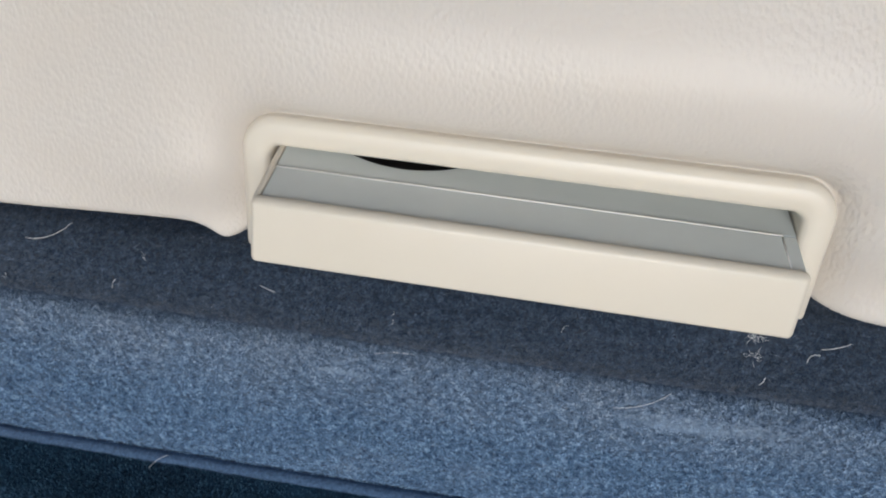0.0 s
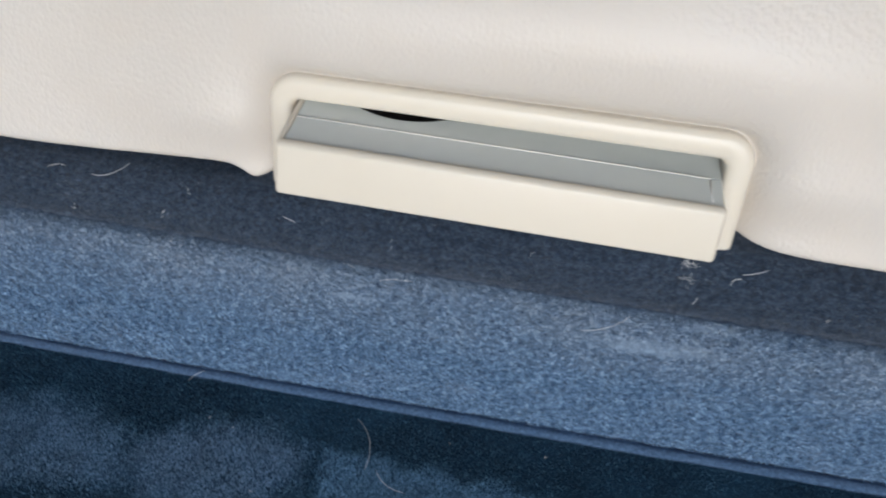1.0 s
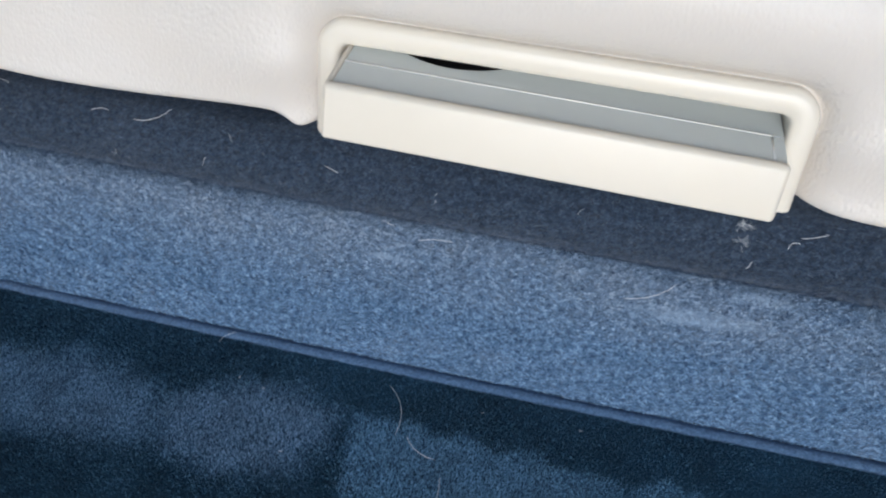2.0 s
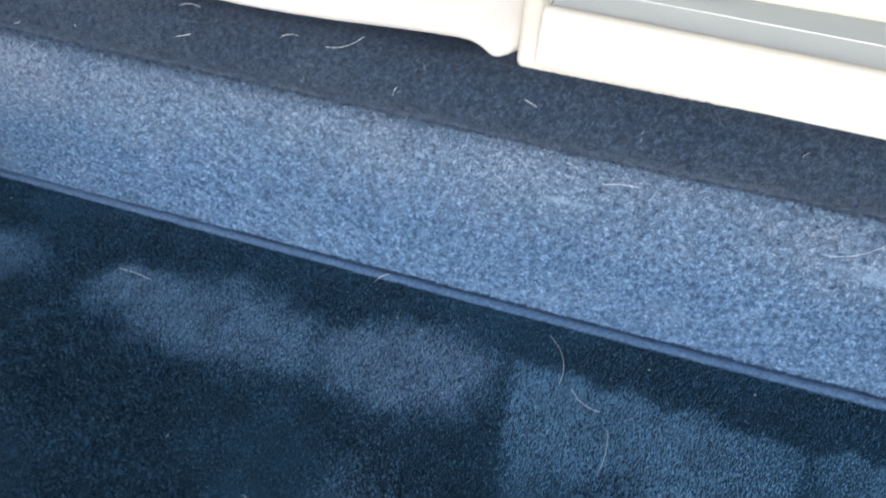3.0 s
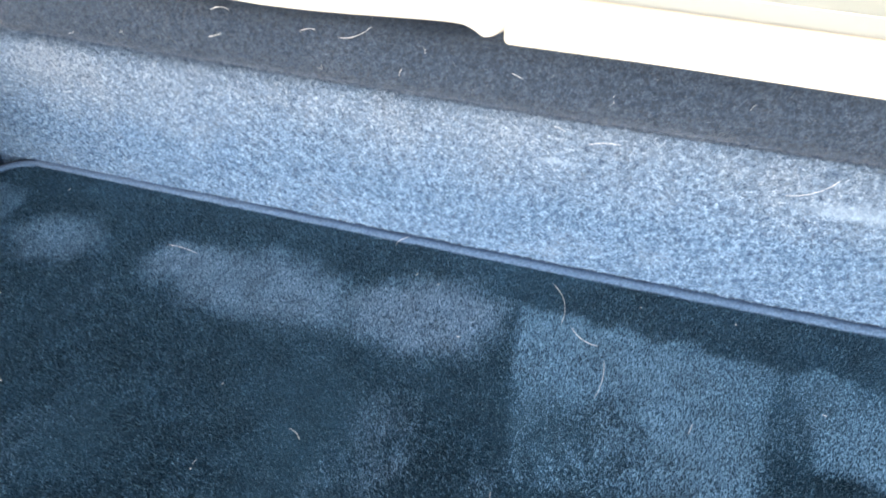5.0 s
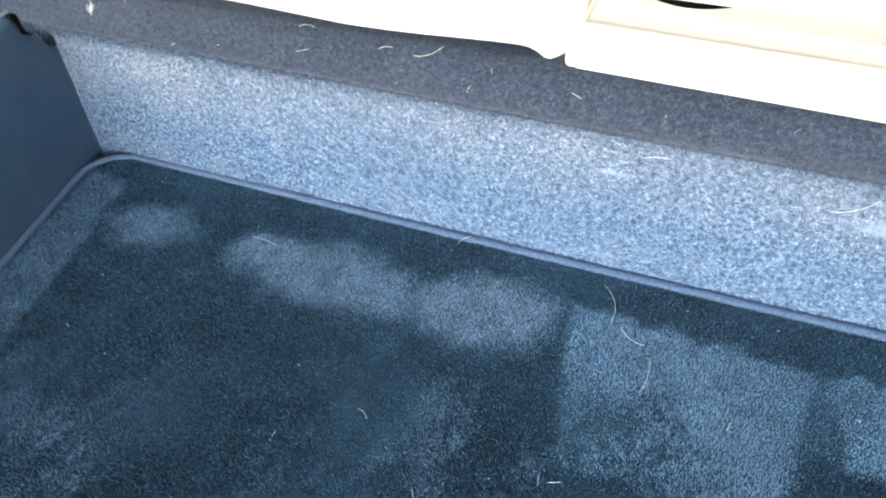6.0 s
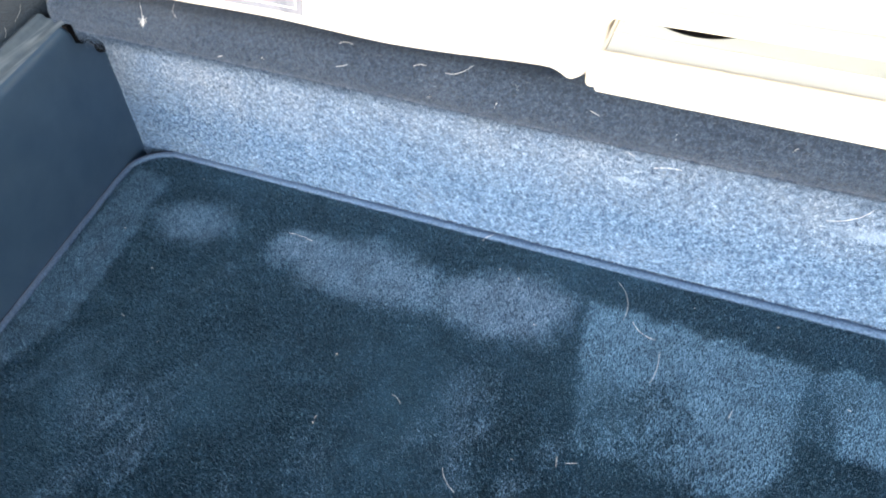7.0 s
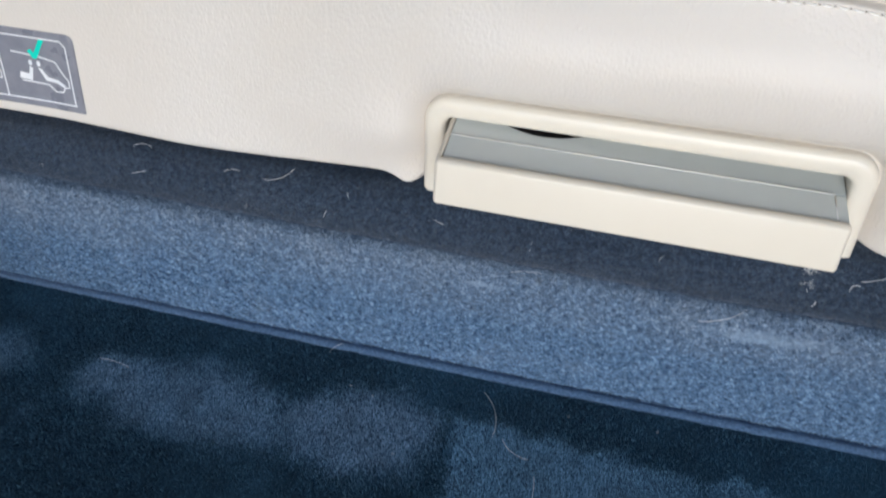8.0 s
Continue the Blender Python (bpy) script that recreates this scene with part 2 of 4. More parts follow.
def pile_material():
    m, n, l, b = material("navy_pile")
    geo = n.new("ShaderNodeNewGeometry")
    v = coords(n, l)
    nap = n.new("ShaderNodeAttribute")
    nap.attribute_name = "nap"
    rnd = geo.outputs["Random Per Island"]
    # Laid-over pile gets a paler base colour that stands in for its sheen.
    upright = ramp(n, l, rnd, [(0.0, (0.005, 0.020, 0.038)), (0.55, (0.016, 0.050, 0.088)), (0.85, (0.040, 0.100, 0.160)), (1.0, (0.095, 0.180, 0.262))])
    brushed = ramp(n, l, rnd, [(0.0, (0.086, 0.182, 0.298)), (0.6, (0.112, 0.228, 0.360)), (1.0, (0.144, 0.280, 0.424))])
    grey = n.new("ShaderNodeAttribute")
    grey.attribute_name = "greyness"
    paled = ramp(n, l, rnd, [(0.0, (0.118, 0.194, 0.304)), (0.6, (0.156, 0.244, 0.372)), (1.0, (0.206, 0.306, 0.442))])
    brushed = mix_color(n, l, grey.outputs["Fac"], brushed, paled)
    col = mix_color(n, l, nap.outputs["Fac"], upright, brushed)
    cloud = noise_tex(n, l, v, 38.0, 5.0, 0.65)
    col = mix_color(n, l, 0.5, col, ramp(n, l, cloud, [(0.3, (0.25,) * 3), (0.7, (0.72,) * 3)]), "OVERLAY")
    tuft = noise_tex(n, l, coords(n, l, (1.0, 0.5, 1.0)), 700.0, 3.0, 0.7)
    col = mix_color(n, l, 0.46, col, ramp(n, l, tuft, [(0.34, (0.28,) * 3), (0.66, (0.75,) * 3)]), "OVERLAY")
    l.new(col, b.inputs["Base Color"])
    b.inputs["Roughness"].default_value = 0.8
    b.inputs["Specular IOR Level"].default_value = 0.2
    b.inputs["Sheen Weight"].default_value = 0.1
    b.inputs["Sheen Tint"].default_value = (0.55, 0.75, 1.0, 1)
    return m


def fibre_material(name, dark, mid, light, paled=0.0, lip=0.0):
    m, n, l, b = material(name)
    geo = n.new("ShaderNodeNewGeometry")
    clump = noise_tex(n, l, coords(n, l), 310.0, 4.0, 0.70)
    clump = math_node(n, l, "MULTIPLY", math_node(n, l, "SUBTRACT", clump, 0.5), 3.3)
    fac = math_node(n, l, "ADD", math_node(n, l, "MULTIPLY", geo.outputs["Random Per Island"], 1.05), math_node(n, l, "ADD", clump, -0.03), True)
    col = ramp(n, l, fac, [(0.0, dark), (0.5, mid), (0.85, light), (1.0, tuple(min(1.0, 1.35 * c + 0.03) for c in light))])
    if paled:
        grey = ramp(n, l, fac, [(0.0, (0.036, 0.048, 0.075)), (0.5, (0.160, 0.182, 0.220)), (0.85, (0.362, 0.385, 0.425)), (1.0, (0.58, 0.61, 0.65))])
        col = mix_color(n, l, math_node(n, l, "MULTIPLY", dust_light_mask(n, l, coords(n, l), 0.048, 0.130), paled), col, grey)
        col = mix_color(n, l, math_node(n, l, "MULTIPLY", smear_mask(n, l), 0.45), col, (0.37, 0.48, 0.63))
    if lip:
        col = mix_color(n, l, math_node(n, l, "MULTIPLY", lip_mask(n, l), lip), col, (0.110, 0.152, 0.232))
    l.new(col, b.inputs["Base Color"])
    b.inputs["Roughness"].default_value = 0.8
    b.inputs["Specular IOR Level"].default_value = 0.25
    return m


def headliner_material(name, low, high):
    m, n, l, b = material(name)
    v = coords(n, l)
    l.new(ramp(n, l, noise_tex(n, l, v, 60.0, 5.0), [(0.3, low), (0.7, high)]), b.inputs["Base Color"])
    b.inputs["Roughness"].default_value = 0.9
    return m


LEATHER = leather_material()
CREAM = plastic_material("cream_plastic", (0.668, 0.616, 0.522), (0.682, 0.632, 0.542), 0.36, 0.12, wear=0.3)
GREY = plastic_material("grey_plastic", (0.59, 0.625, 0.615), (0.63, 0.665, 0.655), 0.42, 0.2)
EDGE_HIGHLIGHT = plastic_material("edge_highlight_plastic", (0.80, 0.79, 0.75), (0.85, 0.84, 0.80), 0.3)
BLACK = plastic_material("black_plastic", (0.004, 0.004, 0.005), (0.008, 0.008, 0.009), 0.85, gloss=0.08)
NAVY_PLASTIC = plastic_material("navy_plastic", (0.051, 0.095, 0.160), (0.066, 0.115, 0.184), 0.38, 0.35, gloss=0.3)
SILL_PLASTIC = sill_material()
BLUE_FELT = felt_material("blue_felt", (0.024, 0.054, 0.108), (0.062, 0.126, 0.236), (0.166, 0.274, 0.435), 300.0, wear=0.4, paled=0.8)
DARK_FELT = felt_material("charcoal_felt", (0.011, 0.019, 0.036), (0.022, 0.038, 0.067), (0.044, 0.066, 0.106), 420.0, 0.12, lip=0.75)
OUTER_FELT = felt_material("navy_felt", (0.010, 0.022, 0.040), (0.020, 0.040, 0.066), (0.042, 0.070, 0.105), 420.0)
BINDING = felt_material("navy_binding", (0.044, 0.086, 0.166), (0.064, 0.121, 0.224), (0.098, 0.168, 0.288), 520.0)
GAP_SHADE = felt_material("dark_gap_shade", (0.008, 0.014, 0.032), (0.012, 0.022, 0.050), (0.022, 0.038, 0.075), 900.0)
PILE = pile_material()
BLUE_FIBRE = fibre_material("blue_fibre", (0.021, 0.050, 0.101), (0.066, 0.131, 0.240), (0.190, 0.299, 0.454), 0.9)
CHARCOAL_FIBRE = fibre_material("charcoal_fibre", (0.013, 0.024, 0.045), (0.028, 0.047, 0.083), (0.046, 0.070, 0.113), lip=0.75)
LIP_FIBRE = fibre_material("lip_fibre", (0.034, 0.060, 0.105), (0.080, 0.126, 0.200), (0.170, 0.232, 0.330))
PALE_FIBRE = fibre_material("pale_fibre", (0.09, 0.115, 0.155), (0.13, 0.16, 0.205), (0.22, 0.25, 0.30))
LINT = plastic_material("white_hair", (0.90, 0.91, 0.92), (0.94, 0.94, 0.94), 0.4)
THREAD = plastic_material("cream_thread", (0.84, 0.82, 0.78), (0.88, 0.86, 0.82), 0.5)
SHADE_HOLE = plastic_material("hole_shade", (0.20, 0.18, 0.155), (0.25, 0.225, 0.195), 0.8)
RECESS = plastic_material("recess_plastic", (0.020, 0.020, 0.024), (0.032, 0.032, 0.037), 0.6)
DARK_PLASTIC = plastic_material("dark_plastic", (0.11, 0.11, 0.125), (0.14, 0.14, 0.155), 0.6)
STICKER = plastic_material("grey_sticker", (0.185, 0.190, 0.228), (0.235, 0.240, 0.280), 0.30, coarse=90.0)
INK_WHITE = plastic_material("white_ink", (0.72, 0.73, 0.76), (0.78, 0.79, 0.82), 0.4)
INK_GREEN = plastic_material("green_ink", (0.03, 0.60, 0.46), (0.04, 0.66, 0.52), 0.4)
INK_RED = plastic_material("red_ink", (0.55, 0.05, 0.06), (0.6, 0.06, 0.07), 0.4)
HEADLINER = headliner_material("headliner_cloth", (0.22, 0.225, 0.23), (0.27, 0.275, 0.28))
SIDE_TRIM = headliner_material("side_trim_cloth", (0.03, 0.036, 0.046), (0.045, 0.052, 0.064))
BOUNCE_TRIM = headliner_material("pale_bounce_cloth", (0.48, 0.45, 0.41), (0.54, 0.51, 0.47))
ASPHALT = headliner_material("asphalt", (0.045, 0.045, 0.045), (0.07, 0.07, 0.068))


# ---- mesh helpers ----
def part(name, bm, mat, parent=None, label="", smooth=True):
    me = bpy.data.meshes.new(name)
    bmesh.ops.recalc_face_normals(bm, faces=bm.faces)
    bm.to_mesh(me)
    bm.free()
    me.materials.append(mat)
    if smooth:
        me.polygons.foreach_set("use_smooth", [True] * len(me.polygons))
    ob = new(name, me)
    ob.parent = parent
    return tagged(ob, label)


def root(name, m, label, category, group="", kind=""):
    ob = new(name)
    ob.empty_display_size = 0.02
    ob.matrix_world = m
    return tagged(ob, label, category, group, kind)


def box(x0, x1, y0, y1, z0, z1, bevel=0.0, seg=3):
    bm = bmesh.new()
    bmesh.ops.create_cube(bm, size=1.0)
    for v in bm.verts:
        v.co = Vector((x0 if v.co.x < 0 else x1, y0 if v.co.y < 0 else y1, z0 if v.co.z < 0 else z1))
    if bevel:
        bmesh.ops.bevel(bm, geom=list(bm.edges), offset=bevel, segments=seg, profile=0.5, affect="EDGES")
    return bm


def grid_mesh(rows, close=False):
    """A sheet through rows of points, all of one length."""
    bm = bmesh.new()
    vs = [[bm.verts.new(p) for p in row] for row in rows]
    for a, b in zip(vs, vs[1:]):
        for k in range(len(a) - 1):
            bm.faces.new((a[k], a[k + 1], b[k + 1], b[k]))
        if close:
            bm.faces.new((a[-1], a[0], b[0], b[-1]))
    return bm


def sweep(outline, path):
    """A closed outline of (across, up) carried along path: rows of place, across, up. Capped at both ends."""
    bm = grid_mesh([[p + a * u + b * w for a, b in outline] for p, u, w in path], close=True)
    n = len(outline)
    bm.verts.ensure_lookup_table()
    bm.faces.new([bm.verts[k] for k in range(n)])
    bm.faces.new([bm.verts[len(bm.verts) - n + k] for k in range(n)])
    return bm


def tube(points, radius, sides=5):
    rows = []
    for k, p in enumerate(points):
        ahead = (points[min(k + 1, len(points) - 1)] - points[max(k - 1, 0)]).normalized()
        u = ahead.cross(Vector((0.31, 0.22, 0.93))).normalized()
        w = ahead.cross(u)
        r = radius * (0.35 if k in (0, len(points) - 1) else 1.0)
        rows.append([p + r * (math.cos(a) * u + math.sin(a) * w) for a in (2 * math.pi * s / sides for s in range(sides))])
    return grid_mesh(rows, close=True)


def smooth_step(a, b, x):
    t = np.clip((x - a) / (b - a), 0, 1)
    return t * t * (3 - 2 * t)


# ---- the seat's frame: its lower edge falls a little towards +x ----
FALL = 0.028


def fall(x):
    return -FALL * (x - 0.14)


LEAN = 0.20


def step_y(x):
    """The carpeted step draws back a little towards the side panel."""
    return 0.009 * np.maximum(0.0, 0.10 - x)


def seat_y(z):
    """The rear face of the backrest leans away upwards."""
    return -0.0096 + LEAN * (z - 0.17)


SEAT = Matrix.Translation((0.14, 0, 0.2)) @ Matrix.Rotation(math.atan(FALL), 4, "Y") @ Matrix.Translation((-0.14, 0, -0.2))


# ---- the setting ----
bay = root("cargo_bay", Matrix(), "car's rear load space, open to the daylight behind", "car interior", kind="structure")
part("floor_pan", box(-0.9, 0.9, -0.75, 0.02, -0.06, -0.012), SIDE_TRIM, bay)
# Unseen roof and tailgate, added to hold back light from above.
part("unseen_roof_lining", box(-0.93, 0.95, -0.48, 1.3, 0.80, 0.84, 0.01), HEADLINER, bay)
tailgate = part("unseen_tailgate", box(-0.93, 0.95, -0.80, 0.0, -0.02, 0.02, 0.01), HEADLINER, bay, "unseen raised tailgate lining, holds back high sky light")
tailgate.matrix_world = Matrix.Translation((0, -0.485, 0.84)) @ Matrix.Rotation(radians(-1), 4, "X")
# Side walls out of view; the pale one is added to bounce light.
part("unseen_side_wall", box(0.86, 0.92, -0.75, 1.3, -0.06, 0.90, 0.01), BOUNCE_TRIM, bay, "unseen pale cloth side wall, added to throw light back in")
part("unseen_side_wall", box(-0.92, -0.86, -0.75, 1.3, -0.06, 0.90, 0.01), SIDE_TRIM, bay)
part("front_wall", box(-0.859, 0.859, 1.26, 1.299, -0.06, 0.90), SIDE_TRIM, bay)
part("rear_bumper", box(-0.85, 0.85, -0.98, -0.751, -0.30, -0.03, 0.03), BLACK, bay)
bm = bmesh.new()
bmesh.ops.create_grid(bm, x_segments=2, y_segments=2, size=900.0)
bmesh.ops.translate(bm, vec=(0, 0, -0.72), verts=bm.verts)
tagged(part("ground", bm, ASPHALT), "grey asphalt ground under the open car", "ground", kind="structure")

# Carpeted step below the seat: an upright felt face.
RISER_TOP = 0.134
xs = np.linspace(-0.4475, 0.618, 180)
rows = []
for z in np.linspace(-0.012, RISER_TOP + 0.006, 26):
    rows.append([Vector((x, float(step_y(x)) + 0.0008 * noise.noise((x * 21, z * 34, 2.0)) + 0.0004 * noise.noise((x * 150, z * 150, 5.0)), z)) for x in xs])
bm = grid_mesh(rows)
back = [[Vector((x, 0.022, z)) for x in (xs[0], xs[-1])] for z in (-0.012, RISER_TOP + 0.006)]
for row in zip(back, back[1:]):
    vs = [bm.verts.new(p) for p in (*row[0], *reversed(row[1]))]
    bm.faces.new(vs)
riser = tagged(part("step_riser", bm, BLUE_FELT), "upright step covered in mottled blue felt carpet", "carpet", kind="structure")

# Overhanging carpeted ledge above the step.
LEDGE = [(0.03, 0.1285), (-0.006, 0.1285), (-0.017, 0.1292), (-0.0225, 0.1312), (-0.0258, 0.1352), (-0.0272, 0.1415), (-0.0268, 0.1485),
         (-0.0245, 0.1555), (-0.0200, 0.1610), (-0.0140, 0.1645), (-0.0060, 0.1658), (0.06, 0.1662)]
fine = []
for (y0, z0), (y1, z1) in zip(LEDGE, LEDGE[1:]):
    k = max(2, int(math.hypot(y1 - y0, z1 - z0) / 0.0022))
    fine += [(y0 + (y1 - y0) * s / k, z0 + (z1 - z0) * s / k) for s in range(k)]
fine.append(LEDGE[-1])
rows = []
for x in np.linspace(-0.431, 0.618, 240):
    sag = 0.0006 * noise.noise((x * 9, 0.3, 0.7))
    end = max(0.0, 1 - (x + 0.431) / 0.012)
    row = []
    for y, z in fine:
        y2 = y + 0.006 * end * end * (y < 0)
        x2 = x - 0.05 * (z - 0.130) * end
        row.append(Vector((x2, y2 + float(step_y(x)) + 0.0004 * noise.noise((x * 120, y * 300, z * 300)), z + fall(x) + sag - 0.003 * end * (z > 0.15))))
    rows.append(row)
bm = grid_mesh(rows)
bm.verts.ensure_lookup_table()
bm.faces.new([bm.verts[k] for k in range(len(fine))])
ledge = tagged(part("carpet_ledge", bm, DARK_FELT), "overhanging ledge in dark charcoal carpet with lint and hairs", "carpet ledge", kind="structure")


def strands(name, parent, mat, count, place, length, wide, seed, label):
    """Short loose fibres lying on a felt surface, each a slim three-cornered blade."""
    rng = np.random.default_rng(seed)
    p, u, w, out = place(rng, count)
    a = rng.uniform(0, 2 * np.pi, count)[:, None]
    along = (np.cos(a) * u + np.sin(a) * w) * rng.uniform(0.4, 1.0, count)[:, None] * length
    across = (np.cos(a) * w - np.sin(a) * u) * wide
    co = np.concatenate([p - across, p + across, p + along + out * rng.uniform(0.0001, 0.0011, count)[:, None]], 1).reshape(-1, 3)
    me = bpy.data.meshes.new(name)
    me.vertices.add(3 * count)
    me.vertices.foreach_set("co", co.ravel())
    me.loops.add(3 * count)
    me.loops.foreach_set("vertex_index", np.arange(3 * count))
    me.polygons.add(count)
    me.polygons.foreach_set("loop_start", np.arange(count) * 3)
    me.update(calc_edges=True)
    me.materials.append(mat)
    ob = new(name, me)
    ob.parent = parent
    return tagged(ob, label, kind="stuff")


def on_face(rng, n):
    x = rng.uniform(-0.446, 0.44, n)
    p = np.stack([x, step_y(x) - 0.0008, rng.uniform(-0.008, 0.139, n)], 1)
    return p, np.array([[1.0, 0, 0]]), np.array([[0, 0, 1.0]]), np.array([[0, -1.0, 0]])


def on_ledge(rng, n):
    pts = np.array(LEDGE[2:])
    run = np.concatenate([[0], np.cumsum(np.hypot(*np.diff(pts, axis=0).T))])
    s = rng.uniform(0, run[-2] + 0.012, n)
    x = rng.uniform(-0.424, 0.44, n)
    y, z = np.interp(s, run, pts[:, 0]), np.interp(s, run, pts[:, 1])
    k = np.clip(np.searchsorted(run, s) - 1, 0, len(pts) - 2)
    d = np.diff(pts, axis=0)
    d /= np.hypot(*d.T)[:, None]
    zero = np.zeros(n)
    w = np.stack([zero, d[k, 0], d[k, 1]], 1)
    out = np.stack([zero, -d[k, 1], d[k, 0]], 1)
    return np.stack([x, y + step_y(x), z - FALL * (x - 0.14)], 1) + 0.0002 * out, np.array([[1.0, 0, 0]]), w, out


def on_lip(rng, n):
    """Fuzz hanging from the rounded lower lip of the ledge, thickened to soften the shade line."""
    x = rng.uniform(-0.420, 0.44, n)
    drop = rng.exponential(0.0052, n)
    p = np.stack([x, step_y(x) - 0.0262 + 0.25 * drop + rng.uniform(-0.0006, 0.0004, n), 0.1355 - FALL * (x - 0.14) - drop], 1)
    turn = rng.normal(0, 0.6, n)
    down = np.stack([np.sin(turn), 0 * turn, -np.cos(turn)], 1)
    return p, 0.25 * down + np.array([[0.0, -0.5, 0]]) * rng.uniform(0, 1, n)[:, None], down, np.array([[0, -1.2, -0.2]])


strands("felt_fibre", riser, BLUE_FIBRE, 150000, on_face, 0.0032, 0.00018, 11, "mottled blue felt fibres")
strands("felt_fibre", ledge, CHARCOAL_FIBRE, 90000, on_ledge, 0.0026, 0.00016, 12, "charcoal felt fibres")
strands("felt_fuzz", ledge, LIP_FIBRE, 56000, on_lip, 0.0066, 0.00014, 13, "blue-grey fuzz along the lip, added to soften its shade line")
strands("loose_fibre", ledge, PALE_FIBRE, 1100, on_ledge, 0.0065, 0.00006, 14, "pale fibres caught in the felt")

# ---- floor mat ----
def mat_left(y):
    return -0.4288 - 0.20 * y


def mat_back(x):
    """How far the bound edge lies from the step; it touches it towards the side panel."""
    return step_y(x) - 0.0036 + 0.0015 * smooth_step(-0.08, -0.36, x)


def mat_edge():
    """The mat's outline at the middle of its binding: rear side along the step, round the corner, and back along the side panel."""
    pts = [Vector((x, float(mat_back(x)), 0)) for x in np.linspace(0.60, -0.3872, 360)]
    c = Vector((-0.3872, -0.0345, 0))
    for a in np.linspace(90, 168, 14)[1:]:
        pts.append(c + 0.035 * Vector((math.cos(radians(a)), math.sin(radians(a)), 0)))
    pts += [Vector((mat_left(y), y, 0)) for y in np.linspace(-0.046, -0.70, 200)]
    return pts


floor_mat = root("floor_mat", Matrix(), "plush navy carpet mat with a cloth-bound edge", "floor mat")
edge = mat_edge()
bm = bmesh.new()
rows = []
for y in np.linspace(-0.70, -0.0055, 60):
    y = float(y)
    left = mat_left(y) if y < -0.0348 else -0.3872 - math.sqrt(max(0.0, 0.0335**2 - (y + 0.0348) ** 2)) - 0.001
    row = []
    for x in np.linspace(left, 0.60, 130):
        y2 = y + float(step_y(x)) * max(0.0, 1 + (y + 0.0055) / 0.03)
        row.append(Vector((x, y2, 0.0008 * noise.noise((x * 12, y * 12, 0.0)) - 0.0006)))
    rows.append(row)
bm = grid_mesh(rows)
part("backing", bm, PILE, floor_mat, "woven navy ground of the pile")
path = []
for k, p in enumerate(edge):
    ahead = (edge[min(k + 1, len(edge) - 1)] - edge[max(k - 1, 0)]).normalized()
    across = Vector((-ahead.y, ahead.x, 0))
    wave = 0.0004 * noise.noise((p.x * 25, p.y * 25, 3.0))
    slip = 0.0005 * noise.noise((p.x * 60, p.y * 60, 8.0)) + 0.0003 * noise.noise((p.x * 170, p.y * 170, 9.0))
    path.append((p + slip * across + Vector((0, 0, wave)), across, Vector((0, 0, 1))))
outline = [(0.0041 * math.cos(a), 0.0027 * math.sin(a) - 0.0004) for a in (2 * math.pi * k / 14 for k in range(14))]
part("edge_binding", sweep(outline, path), BINDING, floor_mat, "smooth navy cloth edge binding")
# Stitched groove beside the binding: a dark cord painted for the gap's shade.
outline = [(0.0005 * math.cos(a) - 0.0033, 0.0005 * math.sin(a) + 0.0014) for a in (2 * math.pi * k / 6 for k in range(6))]
part("binding_gap_line", sweep(outline, path), GAP_SHADE, floor_mat, "dark line for the shade in the gap behind the binding")


def pile_fibres():
    """Tufts standing on the mat, each a slim leaning blade; brushed places lean the other way."""
    rng = np.random.default_rng(7)
    step = 0.00070
    gx, gy = np.meshgrid(np.arange(-0.435, 0.42, step), np.arange(-0.36, -0.0010, step))
    x = gx.ravel() + rng.uniform(-0.5, 0.5, gx.size) * step
    y = gy.ravel() + rng.uniform(-0.5, 0.5, gx.size) * step
    left = np.where(y < -0.0348, mat_left(y) + 0.003, -0.3872 - np.sqrt(np.clip(0.0315**2 - (y + 0.0348) ** 2, 0, None)))
    keep = (x > left) & (y < mat_back(x) - 0.0036)
    x, y = x[keep], y[keep]
    brushed, greyness = stroke_mask(x, y)
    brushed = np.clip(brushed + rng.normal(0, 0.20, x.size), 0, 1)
    n = x.size
    height = rng.uniform(0.0009, 0.0017, n)
    turn = rng.uniform(0, 2 * np.pi, n)
    wide = rng.uniform(0.00022, 0.0004, n)
    lean = -0.0004 + 0.0016 * brushed
    tip = np.stack([x + rng.normal(0, 0.0005, n), y + lean + rng.normal(0, 0.0005, n), height * (1 - 0.6 * brushed)], 1)
    base = np.stack([x, y, np.full(n, -0.0008)], 1)
    side = np.stack([np.cos(turn) * wide, np.sin(turn) * wide, np.zeros(n)], 1)
    co = np.concatenate([base - side, base + side, tip], 1).reshape(-1, 3)
    me = bpy.data.meshes.new("carpet_nap")
    me.vertices.add(3 * n)
    me.vertices.foreach_set("co", co.ravel())
    me.loops.add(3 * n)
    me.loops.foreach_set("vertex_index", np.arange(3 * n))
    me.polygons.add(n)
    me.polygons.foreach_set("loop_start", np.arange(n) * 3)
    me.update(calc_edges=True)
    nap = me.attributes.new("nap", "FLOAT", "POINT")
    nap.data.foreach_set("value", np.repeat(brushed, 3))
    grey = me.attributes.new("greyness", "FLOAT", "POINT")
    grey.data.foreach_set("value", np.repeat(greyness, 3))
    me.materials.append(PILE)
    ob = new("carpet_nap", me)
    ob.parent = floor_mat
    return tagged(ob, "soft navy pile with brush marks", kind="stuff")


pile_fibres()

# ---- side panel and its sill ----
def panel_x(y, z):
    return -0.4345 - 0.20 * y + 0.17 * max(z, 0.0)


def panel_top(y):
    """The panel's upper edge climbs a little towards the seat."""
    return 0.1575 + 0.03 * max(y + 0.05, -0.09)


